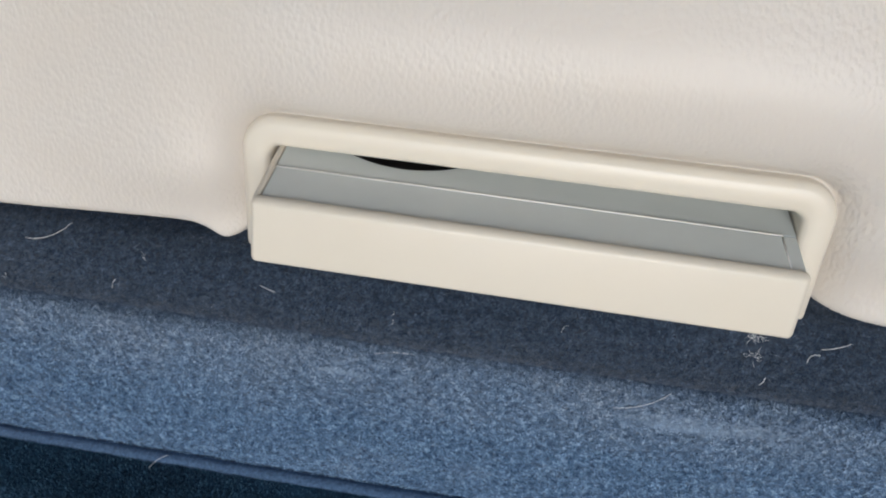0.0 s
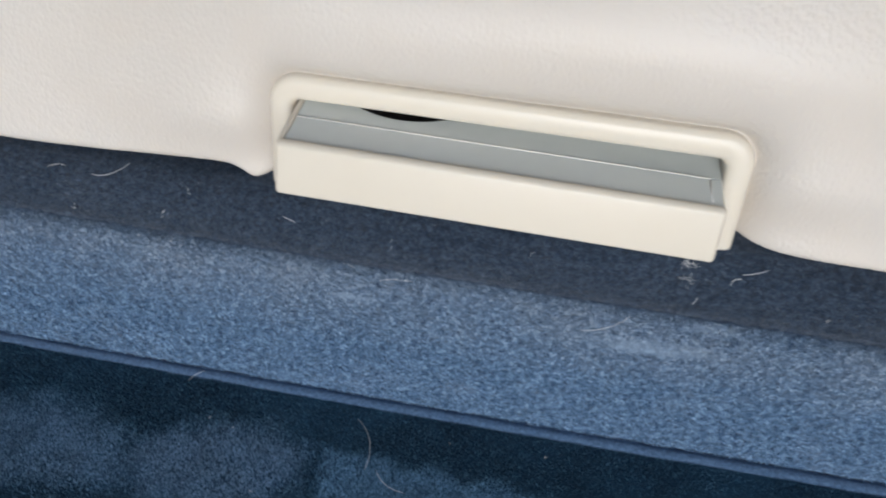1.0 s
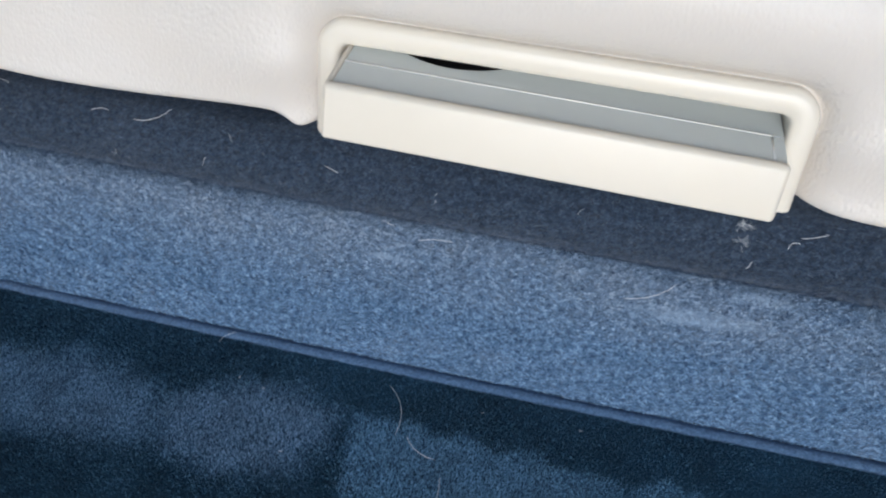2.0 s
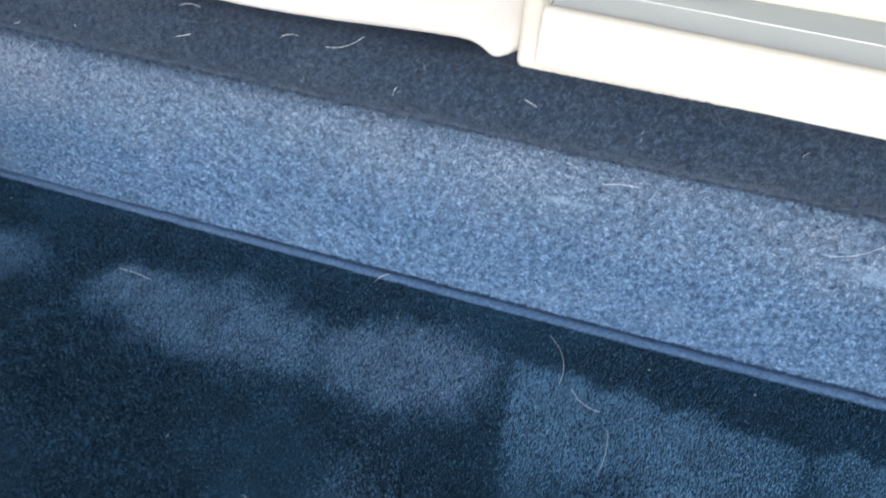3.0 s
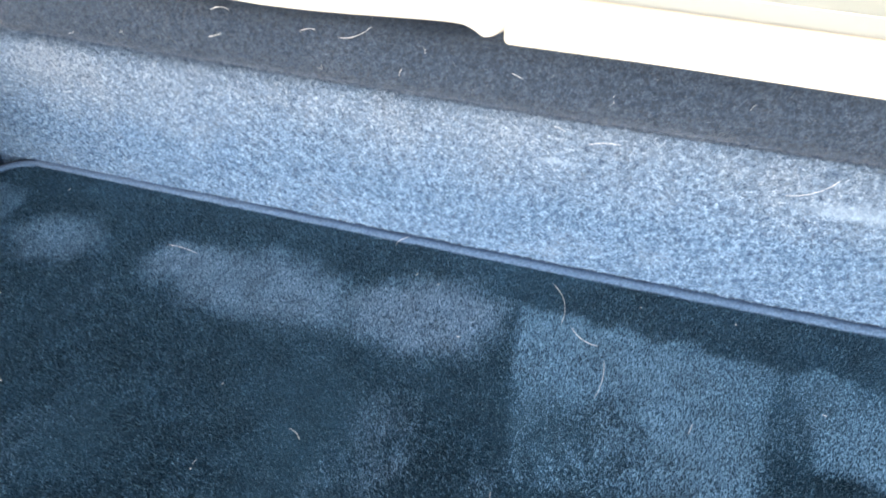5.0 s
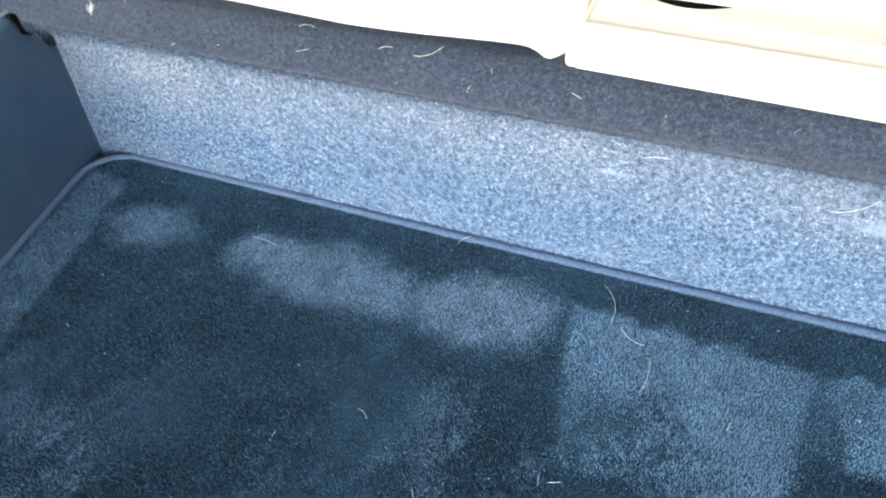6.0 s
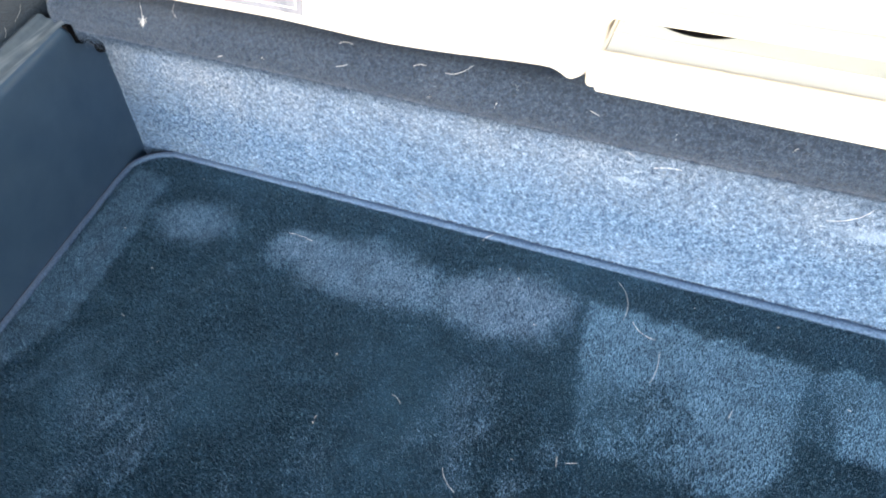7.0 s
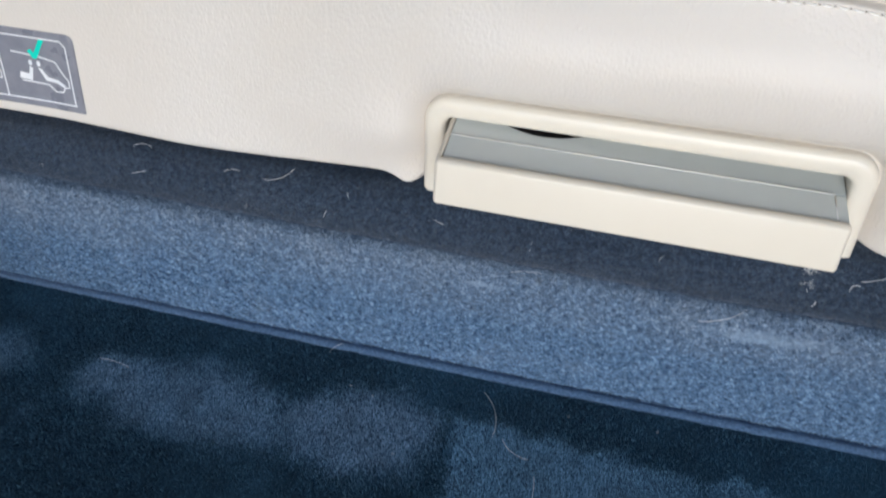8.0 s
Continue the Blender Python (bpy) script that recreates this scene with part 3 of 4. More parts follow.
def panel_cut(y):
    """Its corner beside the step is cut off aslant under the ledge."""
    return min(panel_top(y), 0.1565 - 1.30 * (y + 0.0277)) if y > -0.0277 else panel_top(y)


side_panel = root("side_panel", Matrix(), "dark navy moulded plastic side panel with a scuffed sill", "trim panel", kind="structure")
# Upright face: share of its height, drop below the top and roll of the upper edge.
ys = [float(y) for y in (*np.linspace(-0.72, -0.06, 40), *np.linspace(-0.055, 0.012, 30))]
rows = [[Vector((panel_x(y, panel_cut(y) * k), y, -0.012 + (panel_cut(y) - 0.006) * k + 0.012 * k)) for y in ys] for k in np.linspace(0, 1, 12)]
for drop, back in ((0.0042, 0.0003), (0.0022, 0.0013), (0.0008, 0.0030), (0.0, 0.0055)):
    rows.append([Vector((panel_x(y, panel_cut(y)) - back, y, panel_cut(y) - drop)) for y in ys])
part("face", grid_mesh(rows), NAVY_PLASTIC, side_panel)
SILL = [(-0.0045, -0.0006), (-0.008, 0.0004), (-0.0135, 0.0003), (-0.0150, -0.0012), (-0.0165, -0.0020), (-0.034, -0.0026), (-0.0355, -0.0008), (-0.0375, 0.0004), (-0.0425, 0.0004), (-0.0450, -0.0012),
        (-0.049, -0.0020), (-0.0515, -0.0060), (-0.0515, -0.016)]
ys = [float(y) for y in np.linspace(-0.72, -0.018, 60)]
rows = [[Vector((panel_x(y, panel_top(y)) + a, y, panel_top(y) + z)) for y in ys] for a, z in SILL]
part("sill", grid_mesh(rows), SILL_PLASTIC, side_panel, "scuffed grey-navy plastic sill with grooves")
ys = [float(y) for y in np.linspace(-0.72, 0.30, 60)]
rows = [[Vector((panel_x(y, panel_top(y)) - 0.052 - a, y, panel_top(min(y, 0.0)) + z)) for y in ys] for a, z in ((0, -0.018), (0.0, -0.002), (0.004, 0.001), (0.03, 0.0035), (0.10, 0.010), (0.30, 0.024), (0.40, 0.060))]
part("outer_carpet", grid_mesh(rows), OUTER_FELT, side_panel, "dark carpet beyond the sill")
# Ragged black piece filling the dark gap along the cut corner, thick behind the panel's edge.
gap_piece = bmesh.new()
TORN = [(-0.0290, 0.1590), (-0.0268, 0.1490), (-0.0256, 0.1403), (-0.0215, 0.1375), (-0.0180, 0.1345), (-0.0120, 0.1338), (-0.0078, 0.1308), (-0.0070, 0.1215), (-0.0045, 0.1168), (0.0000, 0.1142), (0.0045, 0.1120), (0.0050, 0.1200),
        (-0.0010, 0.1300), (-0.0071, 0.1352), (-0.0164, 0.1470), (-0.0230, 0.1570)]
face = gap_piece.faces.new([gap_piece.verts.new((panel_x(y, z) + 0.0012, y, z)) for y, z in TORN])
bmesh.ops.triangulate(gap_piece, faces=[face])
geom = bmesh.ops.extrude_face_region(gap_piece, geom=list(gap_piece.faces))["geom"]
bmesh.ops.translate(gap_piece, vec=(-0.005, 0, 0), verts=[g for g in geom if isinstance(g, bmesh.types.BMVert)])
part("ragged_gap_piece", gap_piece, BLACK, side_panel, "ragged black piece in the gap at the corner", smooth=False)

# ---- the seat ----
seat = root("rear_seat", SEAT, "cream leather seat backrest with a recessed pull handle", "car seat")
BZ = (0.0430, 0.2494, 0.1600, 0.2159)


def bezel_distance(x, z, radius=0.0135):
    cx, cz = (BZ[0] + BZ[1]) / 2, (BZ[2] + BZ[3]) / 2
    qx = np.abs(x - cx) - (BZ[1] - BZ[0]) / 2 + radius
    qz = np.abs(z + 0.018 * (x - cx) - cz) - (BZ[3] - BZ[2]) / 2 + radius
    return np.hypot(np.maximum(qx, 0), np.maximum(qz, 0)) + np.minimum(np.maximum(qx, qz), 0) - radius


EDGE_X = (-0.40, -0.36, -0.32, -0.29, -0.25, -0.21, -0.16, -0.10, -0.07, -0.044, -0.028, -0.012, 0.0, 0.012, 0.0195, 0.0245, 0.029, 0.0315, 0.034, 0.043, 0.052, 0.236, 0.244, 0.287, 0.60)
EDGE_UP = (6.3, 7.3, 10.3, 11.2, 10.0, 8.5, 7.2, 6.2, 6.5, 7.1, 7.8, 8.4, 8.8, 8.8, 8.0, 5.4, 1.6, 0.2, 0.4, 5.0, 7.5, 7.5, 0.8, 0.4, 0.4)


def leather_bottom(x):
    """The lower edge of the leather: a hanging corner beside the surround, higher behind the handle."""
    up = sum(np.interp(x + d, EDGE_X, EDGE_UP) for d in (-0.0016, -0.0008, 0, 0.0008, 0.0016)) / 5000
    return 0.1622 + up + 0.0005 * np.sin(x * 26)


def seam_z(x):
    return 0.2796 + 0.0070 * smooth_step(0.20, 0.05, x) + 0.014 * np.clip((0.05 - x) / 0.1, 0, 3) ** 1.5 - 0.0030 * smooth_step(0.205, 0.245, x) - 0.002 * smooth_step(0.245, 0.33, x)


def leather_point(x, z):
    """The leather's surface: outward puff over the leaning plane."""
    d = np.maximum(bezel_distance(x, z), 0)
    puff = 0.0025 + 0.0080 * smooth_step(0.172, 0.202, z) * np.exp(-((d / 0.055) ** 2)) - 0.0140 * np.exp(-d / 0.0085)
    puff += 0.004 * np.exp(-(((x - 0.005) / 0.05) ** 2 + ((z - 0.196) / 0.03) ** 2))
    puff += 0.006 * np.exp(-(((z - 0.248) / 0.026) ** 2)) * smooth_step(-0.02, 0.10, x)
    puff += 0.0012 * np.sin(x * 31 + 1.3) * np.sin(z * 27)
    s = z - seam_z(x)
    puff += 0.0010 * (np.exp(-(((s - 0.0017) / 0.0013) ** 2)) + np.exp(-(((s + 0.0017) / 0.0013) ** 2))) - 0.0036 * np.exp(-((s / 0.0007) ** 2))
    puff -= 0.80 * np.maximum(s - 0.004, 0)
    return seat_y(z) - puff


cols = np.unique(np.concatenate([np.linspace(-0.397, -0.01, 155), np.linspace(-0.01, 0.30, 300), np.linspace(0.30, 0.60, 100)]))
ups = np.unique(np.concatenate([np.linspace(0.0052, 0.03, 18), np.linspace(0.03, 0.095, 50), np.linspace(0.095, 0.13, 110), np.linspace(0.13, 0.42, 40)]))
rows = []
zb = leather_bottom(cols)
R = 0.0045
for a in np.linspace(-150, -8, 12):
    y = leather_point(cols, zb + R) + R * (1 - math.cos(radians(a)))
    z = zb + R + R * math.sin(radians(a))
    rows.append([Vector(p) for p in zip(cols, y, z)])
for u in ups:
    z = zb * (1 - smooth_step(0.03, 0.08, u)) + 0.1622 * smooth_step(0.03, 0.08, u) + u
    rows.append([Vector(p) for p in zip(cols, leather_point(cols, z), z)])
last = rows[-1]
rows.append([p + Vector((0, 0.05, 0.004)) for p in last])
rows.append([p + Vector((0, 0.12, -0.01)) for p in last])
# Left end rounds back.
for row in rows:
    for p in row:
        e = max(0.0, 1 - (p.x + 0.397) / 0.014)
        p.y += 0.014 * (1 - math.sqrt(max(0.0, 1 - e * e)))
    row.insert(0, row[0] + Vector((0.002, 0.10, 0)))
bm = grid_mesh(rows)
inside = [f for f in bm.faces if bezel_distance(np.float64(f.calc_center_median().x), np.float64(f.calc_center_median().z)) < -0.004 and f.calc_center_median().y < 0.03]
bmesh.ops.delete(bm, geom=inside, context="FACES")
cover = part("leather_cover", bm, LEATHER, seat, "cream grained leather")

# Seam with two rows of stitches; each stitch runs from one needle hole to the next.
def on_leather(x, z, lift=0.0):
    return Vector((x, float(leather_point(np.float64(x), np.float64(z))) - lift, z))


def merge(bm, piece):
    me = bpy.data.meshes.new("t")
    piece.to_mesh(me)
    piece.free()
    bm.from_mesh(me)
    bpy.data.meshes.remove(me)


for side in (-1, 1):
    thread, holes = bmesh.new(), bmesh.new()
    x = 0.02
    while x < 0.42:
        z = float(seam_z(np.float64(x)) + side * 0.0029)
        z1 = float(seam_z(np.float64(x + 0.0040)) + side * 0.0029)
        ends = (x + 0.0001, z + 0.00025), (x + 0.0041, z1 - 0.00025)
        pts = []
        for s, lift in ((0, 0.0), (0.2, 0.0004), (0.5, 0.0006), (0.8, 0.0004), (1, 0.0)):
            pts.append(on_leather(ends[0][0] + s * 0.0040, ends[0][1] + s * (ends[1][1] - ends[0][1]), lift))
        merge(thread, tube(pts, 0.00056, 6))
        # Each hole is a dark speck standing in for the shade inside.
        hole = bmesh.new()
        bmesh.ops.create_uvsphere(hole, u_segments=8, v_segments=5, radius=0.00046)
        place = on_leather(x + 0.00485, float(seam_z(np.float64(x + 0.00485))) + side * 0.0029, 0.0)
        bmesh.ops.transform(hole, matrix=Matrix.Translation(place) @ Matrix.Diagonal((1.15, 0.35, 0.8, 1)), verts=hole.verts)
        merge(holes, hole)
        x += 0.0056
    part("stitching", thread, THREAD, cover, "cream thread stitches")
    part("needle_hole_row", holes, SHADE_HOLE, cover, "dark specks painting the shade in the needle holes")

# Rounded surround of the handle.
SURROUND_W, SURROUND_H = 0.2064, 0.0546
surround_frame = (SEAT.inverted() @ Matrix.Translation((0.1462, -0.0008, 0.2157)) @ Matrix.Rotation(0.0459, 4, "Y")
                  @ Matrix.Rotation(-math.atan(LEAN), 4, "X") @ Matrix.Translation((0, 0, -SURROUND_H / 2)))


def rounded_rect(hx, hz, r, seg=10):
    pts = []
    for cx, cz, a0 in ((hx - r, hz - r, 0), (-hx + r, hz - r, 90), (-hx + r, -hz + r, 180), (hx - r, -hz + r, 270)):
        for k in range(seg + 1):
            a = radians(a0 + 90 * k / seg)
            pts.append((cx + r * math.cos(a), cz + r * math.sin(a)))
    return pts


def arch(hx, hz, top, foot, seg=10):
    """Outline of the surround: wide round corners above, small ones at its feet."""
    pts = []
    for cx, cz, r, a0 in ((hx - top, hz - top, top, 0), (-hx + top, hz - top, top, 90), (-hx + foot, -hz + foot, foot, 180), (hx - foot, -hz + foot, foot, 270)):
        for k in range(seg + 1):
            a = radians(a0 + 90 * k / seg)
            pts.append((cx + r * math.cos(a), cz + r * math.sin(a)))
    return pts


hx, hz = SURROUND_W / 2, SURROUND_H / 2
profile = [(0.0, 0.022), (0.0, 0.0), (0.0004, -0.0014), (0.0014, -0.0026), (0.0030, -0.0032), (0.0058, -0.0034), (0.0086, -0.0030), (0.0099, -0.0022), (0.0106, -0.0010), (0.0109, 0.0010), (0.0113, 0.026)]
rows = []
for i, dy in profile:
    ring = arch(hx - i, hz - i * 1.05, max(0.0045, 0.0135 - i * 0.85), max(0.0015, 0.0035 - i * 0.3))
    rows.append([Vector((x, dy, z)) for x, z in ring])
surround = part("handle_surround", grid_mesh(rows, close=True), CREAM, seat, "smooth cream plastic surround")
surround.matrix_parent_inverse = Matrix()
surround.matrix_local = surround_frame
# Near-black base colour makes the recess read as a deep hole.
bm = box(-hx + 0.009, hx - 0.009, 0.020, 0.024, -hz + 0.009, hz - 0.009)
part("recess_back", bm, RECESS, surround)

# ---- pull handle ----
HW, HH, HD = 0.1800, 0.0222, 0.046
FRONT_SLOPE = 0.314
handle_frame = (Matrix.Translation((0.14678, -0.0316, 0.1998)) @ Matrix.Rotation(radians(2.3), 4, "Z") @ Matrix.Rotation(radians(4.68), 4, "Y")
                @ Matrix.Rotation(radians(3.0), 4, "X"))
handle = root("pull_handle", handle_frame, "cream plastic pull handle with grey top, swung out", "seat handle")
hw = HW / 2
hr = hw + 0.0026
# Front plate: rounded upright board.
front = box(-hw, hr, 0.0, 0.0046, -HH, -0.0001)
for v in front.verts:
    v.co.y += FRONT_SLOPE * v.co.z
bmesh.ops.bevel(front, geom=list(front.edges), offset=0.0021, segments=6, profile=0.5, affect="EDGES")
part("front_plate", front, CREAM, handle)
part("side_plate", box(-hw + 0.0001, -hw + 0.0024, 0.002, HD, -HH + 0.003, -0.0003, 0.0011, 4), CREAM, handle, "cream end plate")
part("side_plate", box(hr - 0.0023, hr - 0.0001, 0.002, HD, -HH + 0.003, -0.0029, 0.0006, 2), GREY, handle)
part("underside", box(-hw + 0.002, hr - 0.002, 0.004, HD, -HH + 0.0015, -HH + 0.004, 0.0008, 2), CREAM, handle)
part("core", box(-hw + 0.0026, hr - 0.0026, 0.0052, HD + 0.004, -HH + 0.0045, -0.0100), DARK_PLASTIC, handle)


def top_plate():
    """Grey cover behind the flap, with a round finger notch in its far edge."""
    y0, y1 = 0.0213, HD
    cx, cy, r = 0.0978 - 0.1420, 0.0290 + 0.040, 0.040
    across = sorted([-hw + 0.0027, hr - 0.0010] + [float(x) for x in np.linspace(cx - r * 0.93, cx + r * 0.93, 41)])
    far = []
    for x in across:
        inside = r * r - (x - cx) ** 2
        far.append(min(y1, cy - math.sqrt(inside)) if inside > 0 else y1)
    top = [[Vector((x, a + (f - a) * s, z)) for x, f in zip(across, far)] for a, s, z in ((y0, 0, -0.0027), (y0, 0, -0.0011), (y0, 1, -0.0011), (y0, 1, -0.0027))]
    return grid_mesh(top + top[:1])


part("top_plate", top_plate(), GREY, handle, "matt grey plastic top", smooth=False)
part("flap", box(-hw + 0.0027, hw - 0.0034, 0.0036, 0.0206, -0.0030, -0.0010, 0.0003, 2), GREY, handle, "grey front flap", smooth=False)
# Pale strips paint in the highlight along the flap's edges.
part("edge_line", box(-hw + 0.0026, hw - 0.0030, 0.0206, 0.0211, -0.0030, -0.0007), EDGE_HIGHLIGHT, handle, "pale line for the highlight on the flap's edge")
part("flap_margin", box(hw - 0.0028, hr - 0.0010, 0.0036, 0.0209, -0.0030, -0.0011, 0.0002, 1), GREY, handle, smooth=False)
part("edge_line", box(hw - 0.0033, hw - 0.0029, 0.0042, 0.02055, -0.0030, -0.00092), EDGE_HIGHLIGHT, handle, "pale line for the highlight on the flap's edge")

# ---- sticker with seat diagrams ----
LX0, LX1, LZ0, LZ1 = -0.3142, -0.1622, 0.1788, 0.2246


def lab(x, z, lift=0.0):
    x, z = x + 0.105 * (z - LZ0), z - 0.020 * (x - LX1)
    y = float(leather_point(np.float64(x), np.float64(z)))
    return Vector((x, y - lift, z))


sticker = root("seat_sticker", SEAT, "grey sticker with white seat diagrams and a green tick", "sticker")


def decal(name, outline, mat, lift, thick, label=""):
    """A flat printed shape laid on the leather."""
    bm = bmesh.new()
    f = bm.faces.new([bm.verts.new((x, z, 0)) for x, z in outline])
    bmesh.ops.triangulate(bm, faces=[f])
    geom = bmesh.ops.extrude_face_region(bm, geom=list(bm.faces))["geom"]
    topv = {g for g in geom if isinstance(g, bmesh.types.BMVert)}
    for v in bm.verts:
        v.co = lab(v.co.x, v.co.y, lift + (thick if v in topv else 0))
    return part(name, bm, mat, sticker, label, smooth=False)


def board_outline(x0, x1, z0, z1, r, n=5):
    cx, cz = (x0 + x1) / 2, (z0 + z1) / 2
    return [(cx + x, cz + z) for x, z in rounded_rect((x1 - x0) / 2, (z1 - z0) / 2, r, n)]


rows = []
CORNER = 0.0042
for z in sorted({*np.linspace(LZ0, LZ1, 12), *(LZ1 - CORNER * k / 6 for k in range(6)), LZ0 + 0.001}):
    near = max(0.0, CORNER - (LZ1 - z))
    cut = CORNER - math.sqrt(CORNER**2 - near**2)
    rows.append([lab(float(x), float(z), 0.0005) for x in np.linspace(LX0 + cut, LX1 - cut, 40)])
bm = grid_mesh(rows)
geom = bmesh.ops.extrude_face_region(bm, geom=list(bm.faces))["geom"]
bmesh.ops.translate(bm, vec=(0, 0.0009, 0), verts=[g for g in geom if isinstance(g, bmesh.types.BMVert)])
part("backing", bm, STICKER, sticker)


def ribbon(name, points, width, mat, lift=0.00065):
    """A printed line through points of x and z."""
    pts = [Vector((x, z)) for x, z in points]
    fine_pts = []
    for a, b in zip(pts, pts[1:]):
        k = max(1, int((b - a).length / 0.004))
        fine_pts += [a.lerp(b, s / k) for s in range(k)]
    fine_pts.append(pts[-1])
    left, right = [], []
    for k, p in enumerate(fine_pts):
        t = (fine_pts[min(k + 1, len(fine_pts) - 1)] - fine_pts[max(k - 1, 0)]).normalized()
        nrm = Vector((-t.y, t.x)) * width / 2
        left.append(lab(*(p + nrm), lift))
        right.append(lab(*(p - nrm), lift))
    return part(name, grid_mesh([left, right]), mat, sticker, smooth=False)


PITCH = 0.0463
for k in range(3):
    x1 = LX1 - 0.0058 - k * PITCH
    x0 = x1 - PITCH
    zt, zl = LZ1 - 0.0042, LZ0 + 0.0042
    ribbon("frame_line", [(x1 - 0.003, zt), (x0, zt)], 0.0009, INK_WHITE)
    ribbon("frame_line", [(x1 + (0.001 if k == 0 else 0.0), zl), (x0, zl)], 0.0009, INK_WHITE)
    ribbon("frame_line", [(x1 - 0.003 if k == 0 else x1, zt), (x1, zt - (0.003 if k == 0 else 0)), (x1, zl)], 0.0009, INK_WHITE)
    if k == 2:
        ribbon("frame_line", [(x0, zt), (x0, zl)], 0.0009, INK_WHITE)
    xi = x0 + 0.0035
    # Car outline: roof, tail, bumper and floor.
    ribbon("car_line", [(xi + 0.005, zt - 0.0095), (xi + 0.024, zt - 0.0108), (xi + 0.034, zt - 0.0125), (xi + 0.0385, zt - 0.020), (xi + 0.0408, zt - 0.0225),
                        (xi + 0.0408, zt - 0.0268), (xi + 0.0375, zt - 0.0272), (xi + 0.036, zt - 0.0300), (xi + 0.031, zt - 0.0305), (xi + 0.027, zt - 0.0268), (xi + 0.0085, zt - 0.0262)], 0.0009, INK_WHITE)
    # Two seats in profile: cushion, back and head rest of each.
    flat = k == 1
    decal("seat_icon", [(xi + 0.0075, zt - 0.0250), (xi + 0.0160, zt - 0.0256), (xi + 0.0180, zt - 0.0180), (xi + 0.0160, zt - 0.0172), (xi + 0.0145, zt - 0.0218), (xi + 0.0085, zt - 0.0212)], INK_WHITE, 0.0006, 0.0001)
    decal("headrest_icon", board_outline(xi + 0.0158, xi + 0.0180, zt - 0.0166, zt - 0.0134, 0.0009, 3), INK_WHITE, 0.0006, 0.0001)
    if not flat:
        decal("seat_icon", [(xi + 0.0215, zt - 0.0172), (xi + 0.0240, zt - 0.0180), (xi + 0.0275, zt - 0.0222), (xi + 0.0340, zt - 0.0232), (xi + 0.0385, zt - 0.0262), (xi + 0.0370, zt - 0.0272), (xi + 0.0325, zt - 0.0250), (xi + 0.0255, zt - 0.0245)], INK_WHITE, 0.0006, 0.0001)
        decal("headrest_icon", board_outline(xi + 0.0212, xi + 0.0236, zt - 0.0166, zt - 0.0134, 0.001, 3), INK_WHITE, 0.0006, 0.0001)
    else:
        decal("seat_icon", [(xi + 0.0215, zt - 0.0215), (xi + 0.0360, zt - 0.0205), (xi + 0.0372, zt - 0.0255), (xi + 0.0225, zt - 0.0258)], INK_WHITE, 0.0006, 0.0001)
    if k == 0:
        tick = [(xi + 0.0165, zt - 0.0080), (xi + 0.0195, zt - 0.0122), (xi + 0.0220, zt - 0.0122), (xi + 0.0295, zt - 0.0006), (xi + 0.0262, zt - 0.0004), (xi + 0.0208, zt - 0.0088), (xi + 0.0190, zt - 0.0066)]
        decal("tick", tick, INK_GREEN, 0.0007, 0.0001, "turquoise green tick")
    if k == 2:
        for s in (-1, 1):
            ribbon("cross", [(xi + 0.0205 - 0.004 * s, zt - 0.0105), (xi + 0.0205 + 0.004 * s, zt - 0.0025)], 0.0016, INK_RED, 0.0008)


# ---- loose hairs and lint ----
def ledge_point(x, s):
    """A place on the ledge, s metres up its visible face from its lower lip."""
    run = 0.0
    pts = LEDGE[4:]
    for (y0, z0), (y1, z1) in zip(pts, pts[1:]):
        d = math.hypot(y1 - y0, z1 - z0)
        if run + d >= s or (y1, z1) == pts[-1]:
            f = (s - run) / d
            return Vector((x, float(step_y(x)) + y0 + f * (y1 - y0) - 0.0006, z0 + f * (z1 - z0) + fall(x) + 0.0003))
        run += d


def on_mat(x, s):
    return Vector((x, s, 0.0026))


def on_riser(x, s):
    return Vector((x, float(step_y(x)) - 0.0012, s))


def on_outer(x, s):
    """On the carpet beyond the sill."""
    return Vector((x, s, panel_top(s) + 0.0022 + 0.0925 * (panel_x(s, panel_top(s)) - 0.056 - x)))


def hair(surface, x, s, angle, length, bend, radius=0.000105):
    """A fallen hair from a place on a surface, in the surface's own directions, bending by that many degrees."""
    pts = []
    a = radians(angle)
    n = 10
    for k in range(n + 1):
        pts.append(surface(x, s) + Vector((0, 0, 0.0002 * math.sin(3 * k))))
        x += math.cos(a) * length / n
        s += math.sin(a) * length / n
        a += radians(bend) / n
    ob = part("hair", tube(pts, radius), LINT)
    return tagged(ob, "fine white hair lying on the carpet", "hair", "fallen hairs")


hair(on_mat, 0.0680, -0.0184, -38, 0.0372, -65)
hair(on_mat, 0.0882, -0.0497, -58, 0.0229, 64)
hair(on_mat, 0.1123, -0.0696, -75, 0.0270, -30)
hair(on_mat, -0.2081, -0.0557, 4, 0.0268, -19)
hair(on_mat, -0.0455, -0.0128, 87, 0.0128, -66)
hair(on_mat, 0.0114, -0.2011, -61, 0.0200, 45)
hair(on_mat, 0.0816, -0.1704, 22, 0.0076, 0)
hair(on_mat, 0.0754, -0.1677, -75, 0.0073, 0)
hair(on_mat, 0.1661, -0.0975, -101, 0.0070, 0)
hair(on_mat, 0.2290, -0.0720, -21, 0.0023, 0)
hair(on_mat, -0.0863, -0.2024, 85, 0.0035, 0)
hair(on_mat, -0.0451, -0.1657, -6, 0.0107, -48)
hair(on_mat, -0.2902, -0.1785, -25, 0.0046, 0)
hair(ledge_point, -0.1346, 0.0170, 16, 0.0104, 1)
hair(ledge_point, -0.1353, 0.0330, 41, 0.0135, -81)
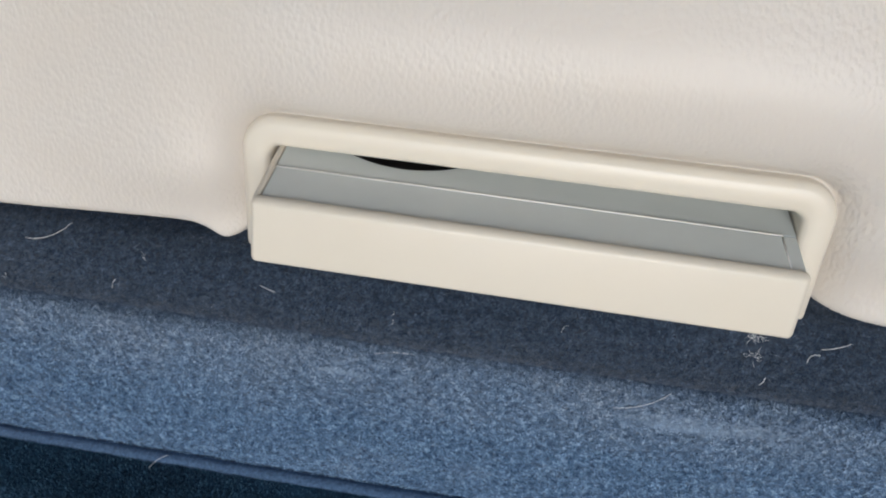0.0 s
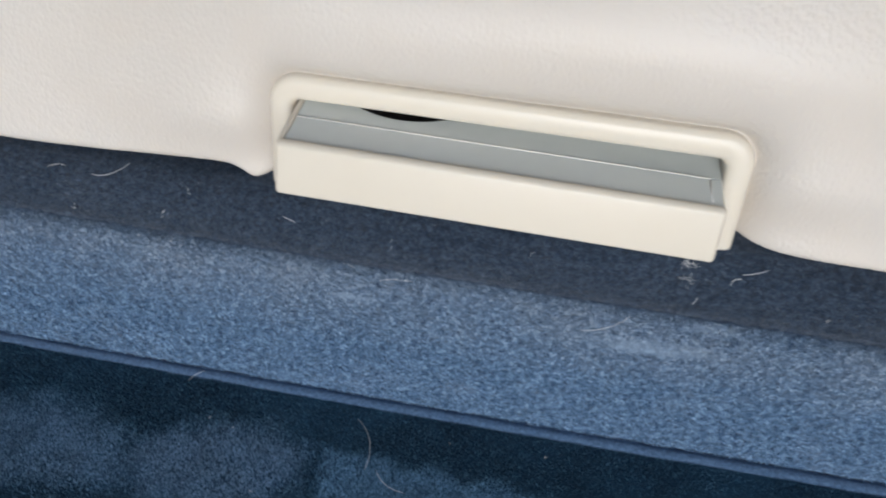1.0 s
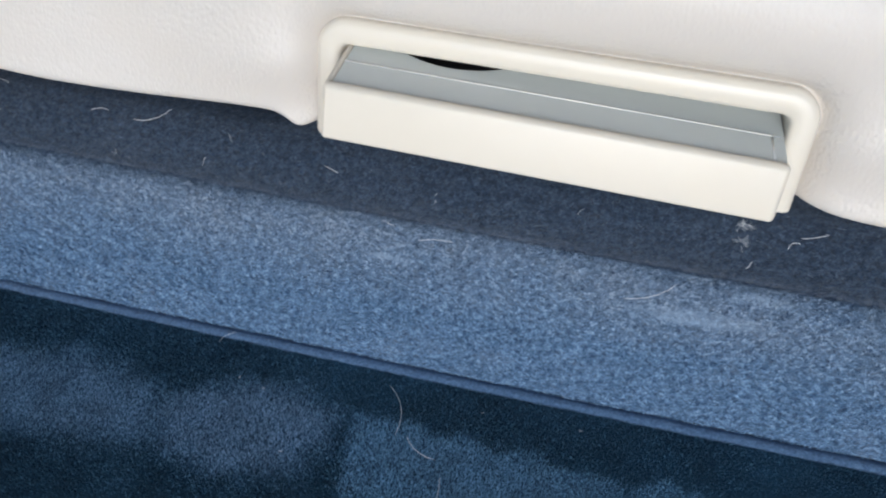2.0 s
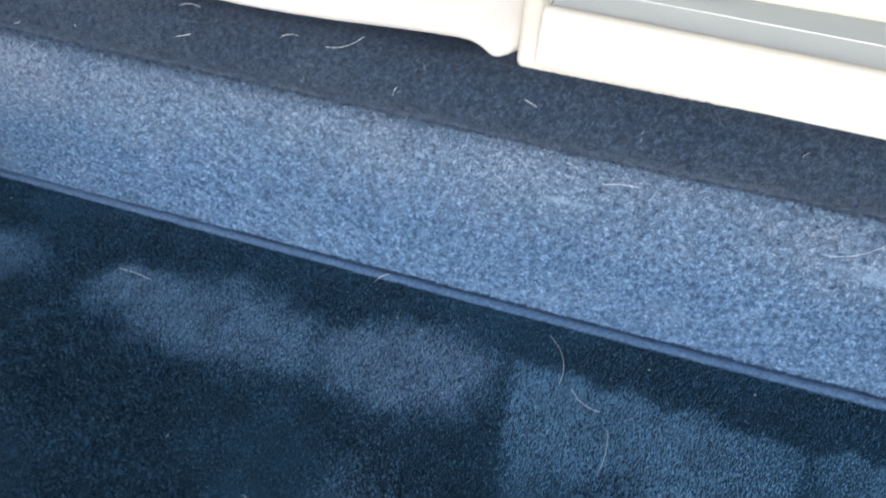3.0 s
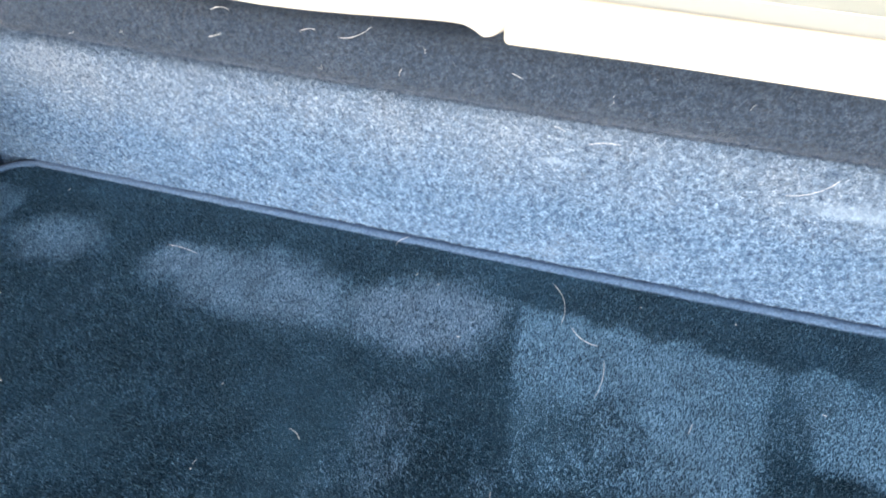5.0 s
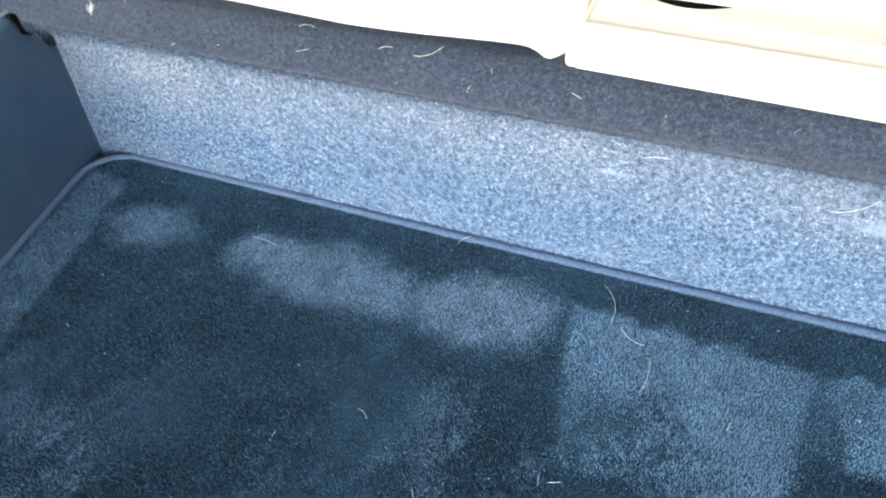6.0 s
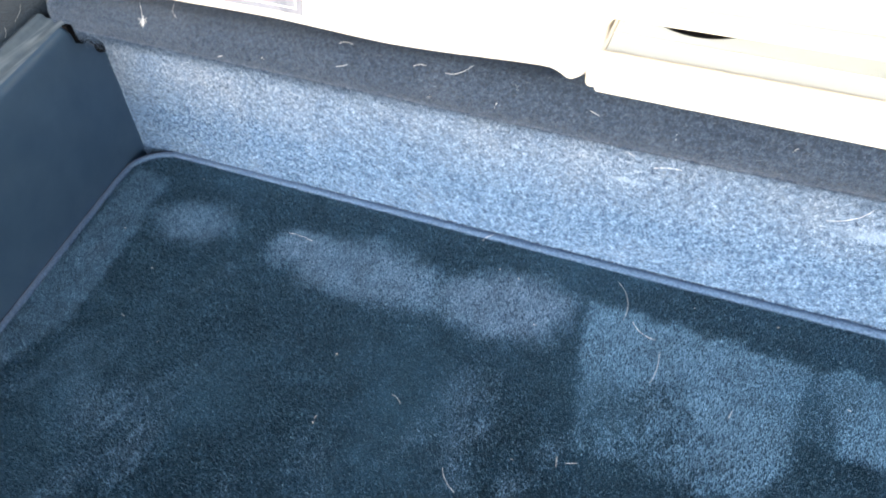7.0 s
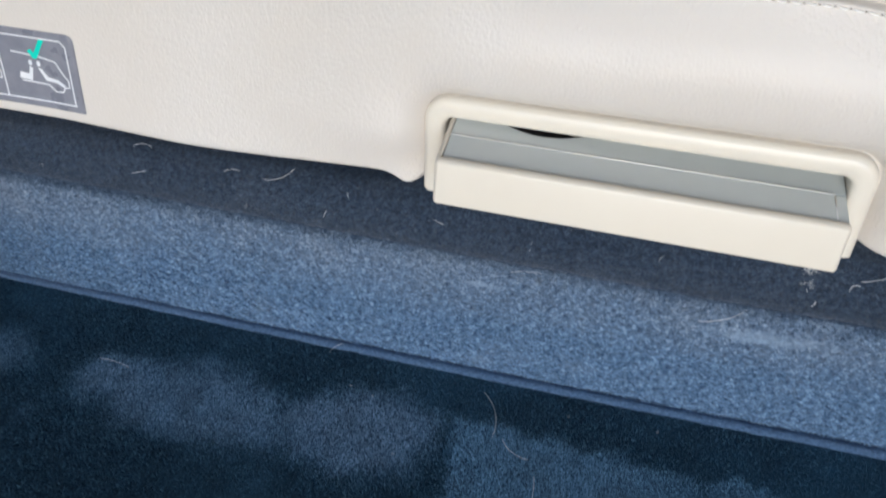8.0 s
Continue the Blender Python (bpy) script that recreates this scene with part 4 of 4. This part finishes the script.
hair(ledge_point, -0.0507, 0.0270, -4, 0.0212, 68)
hair(ledge_point, -0.0743, 0.0271, 39, 0.0100, -58)
hair(ledge_point, -0.0139, 0.0102, 84, 0.0056, -46)
hair(ledge_point, 0.0486, 0.0212, -19, 0.0064, 0)
hair(ledge_point, -0.2443, 0.0047, 23, 0.0064, 0)
hair(ledge_point, -0.3241, 0.0374, -44, 0.0196, -28)
hair(ledge_point, -0.2922, 0.0431, -69, 0.0167, 35)
hair(ledge_point, 0.2482, 0.0204, 91, 0.0064, -119)
hair(ledge_point, 0.2522, 0.0258, 10, 0.0110, 20)
hair(ledge_point, 0.2345, 0.0085, 52, 0.0045, 50)
hair(on_riser, 0.0838, 0.1028, 22, 0.0186, -30)
hair(on_riser, 0.0640, 0.1120, -5, 0.0075, -34)
hair(on_riser, 0.1899, 0.0878, 9, 0.0291, 55)
hair(on_outer, -0.4720, -0.0130, -42, 0.0280, -25)
hair(on_outer, -0.4560, -0.0460, -30, 0.0170, -25)


def lint(surface, x, s, spread, count, seed, stretch=1.0, radius=0.00006, reach=0.0007):
    """A pinch of pale fluff caught in the carpet."""
    rng = random.Random(seed)
    bm = bmesh.new()
    for _ in range(count):
        a, px, ps = rng.uniform(0, 2 * math.pi), x + rng.gauss(0, spread * stretch), s + rng.gauss(0, spread * 0.8)
        pts = []
        for k in range(5):
            pts.append(surface(px, ps) + Vector((0, -0.0004 * rng.random(), 0.0006 * rng.random())))
            px, ps, a = px + reach * math.cos(a), ps + reach * math.sin(a), a + rng.uniform(-0.8, 0.8)
        t = tube(pts, radius, 4)
        me = bpy.data.meshes.new("t")
        t.to_mesh(me)
        t.free()
        bm.from_mesh(me)
        bpy.data.meshes.remove(me)
    return tagged(part("lint", bm, LINT), "small pinch of pale lint on the carpet", "lint", "lint tufts")


lint(ledge_point, 0.2300, 0.0275, 0.0009, 24, 1, 1.0, 0.000045)
lint(ledge_point, 0.2305, 0.0205, 0.0012, 12, 2, 1.0, 0.000045)
lint(ledge_point, -0.3142, 0.0218, 0.0016, 50, 3)
lint(ledge_point, 0.3149, 0.0150, 0.0014, 24, 4)


for x, s, k in ((0.0250, -0.0765, 11), (-0.0030, -0.0395, 23), (-0.30, -0.130, 12), (-0.33, -0.022, 13), (-0.24, -0.19, 14), (-0.086, -0.205, 15), (0.125, -0.024, 16), (0.18, -0.022, 17), (-0.02, -0.035, 18), (-0.10, -0.15, 19), (0.24, -0.13, 20), (-0.36, -0.10, 21), (0.05, -0.18, 22)):
    lint(on_mat, x, s, 0.0002, 4, k, 1.0, 0.00008, 0.00022)
for x, s, k in ((-0.2, 0.012, 31), (0.10, 0.016, 32), (0.165, 0.022, 33), (-0.06, 0.008, 34), (0.29, 0.012, 35), (0.0, 0.026, 36)):
    lint(ledge_point, x, s, 0.0005, 2, k, 1.0, 0.00005)
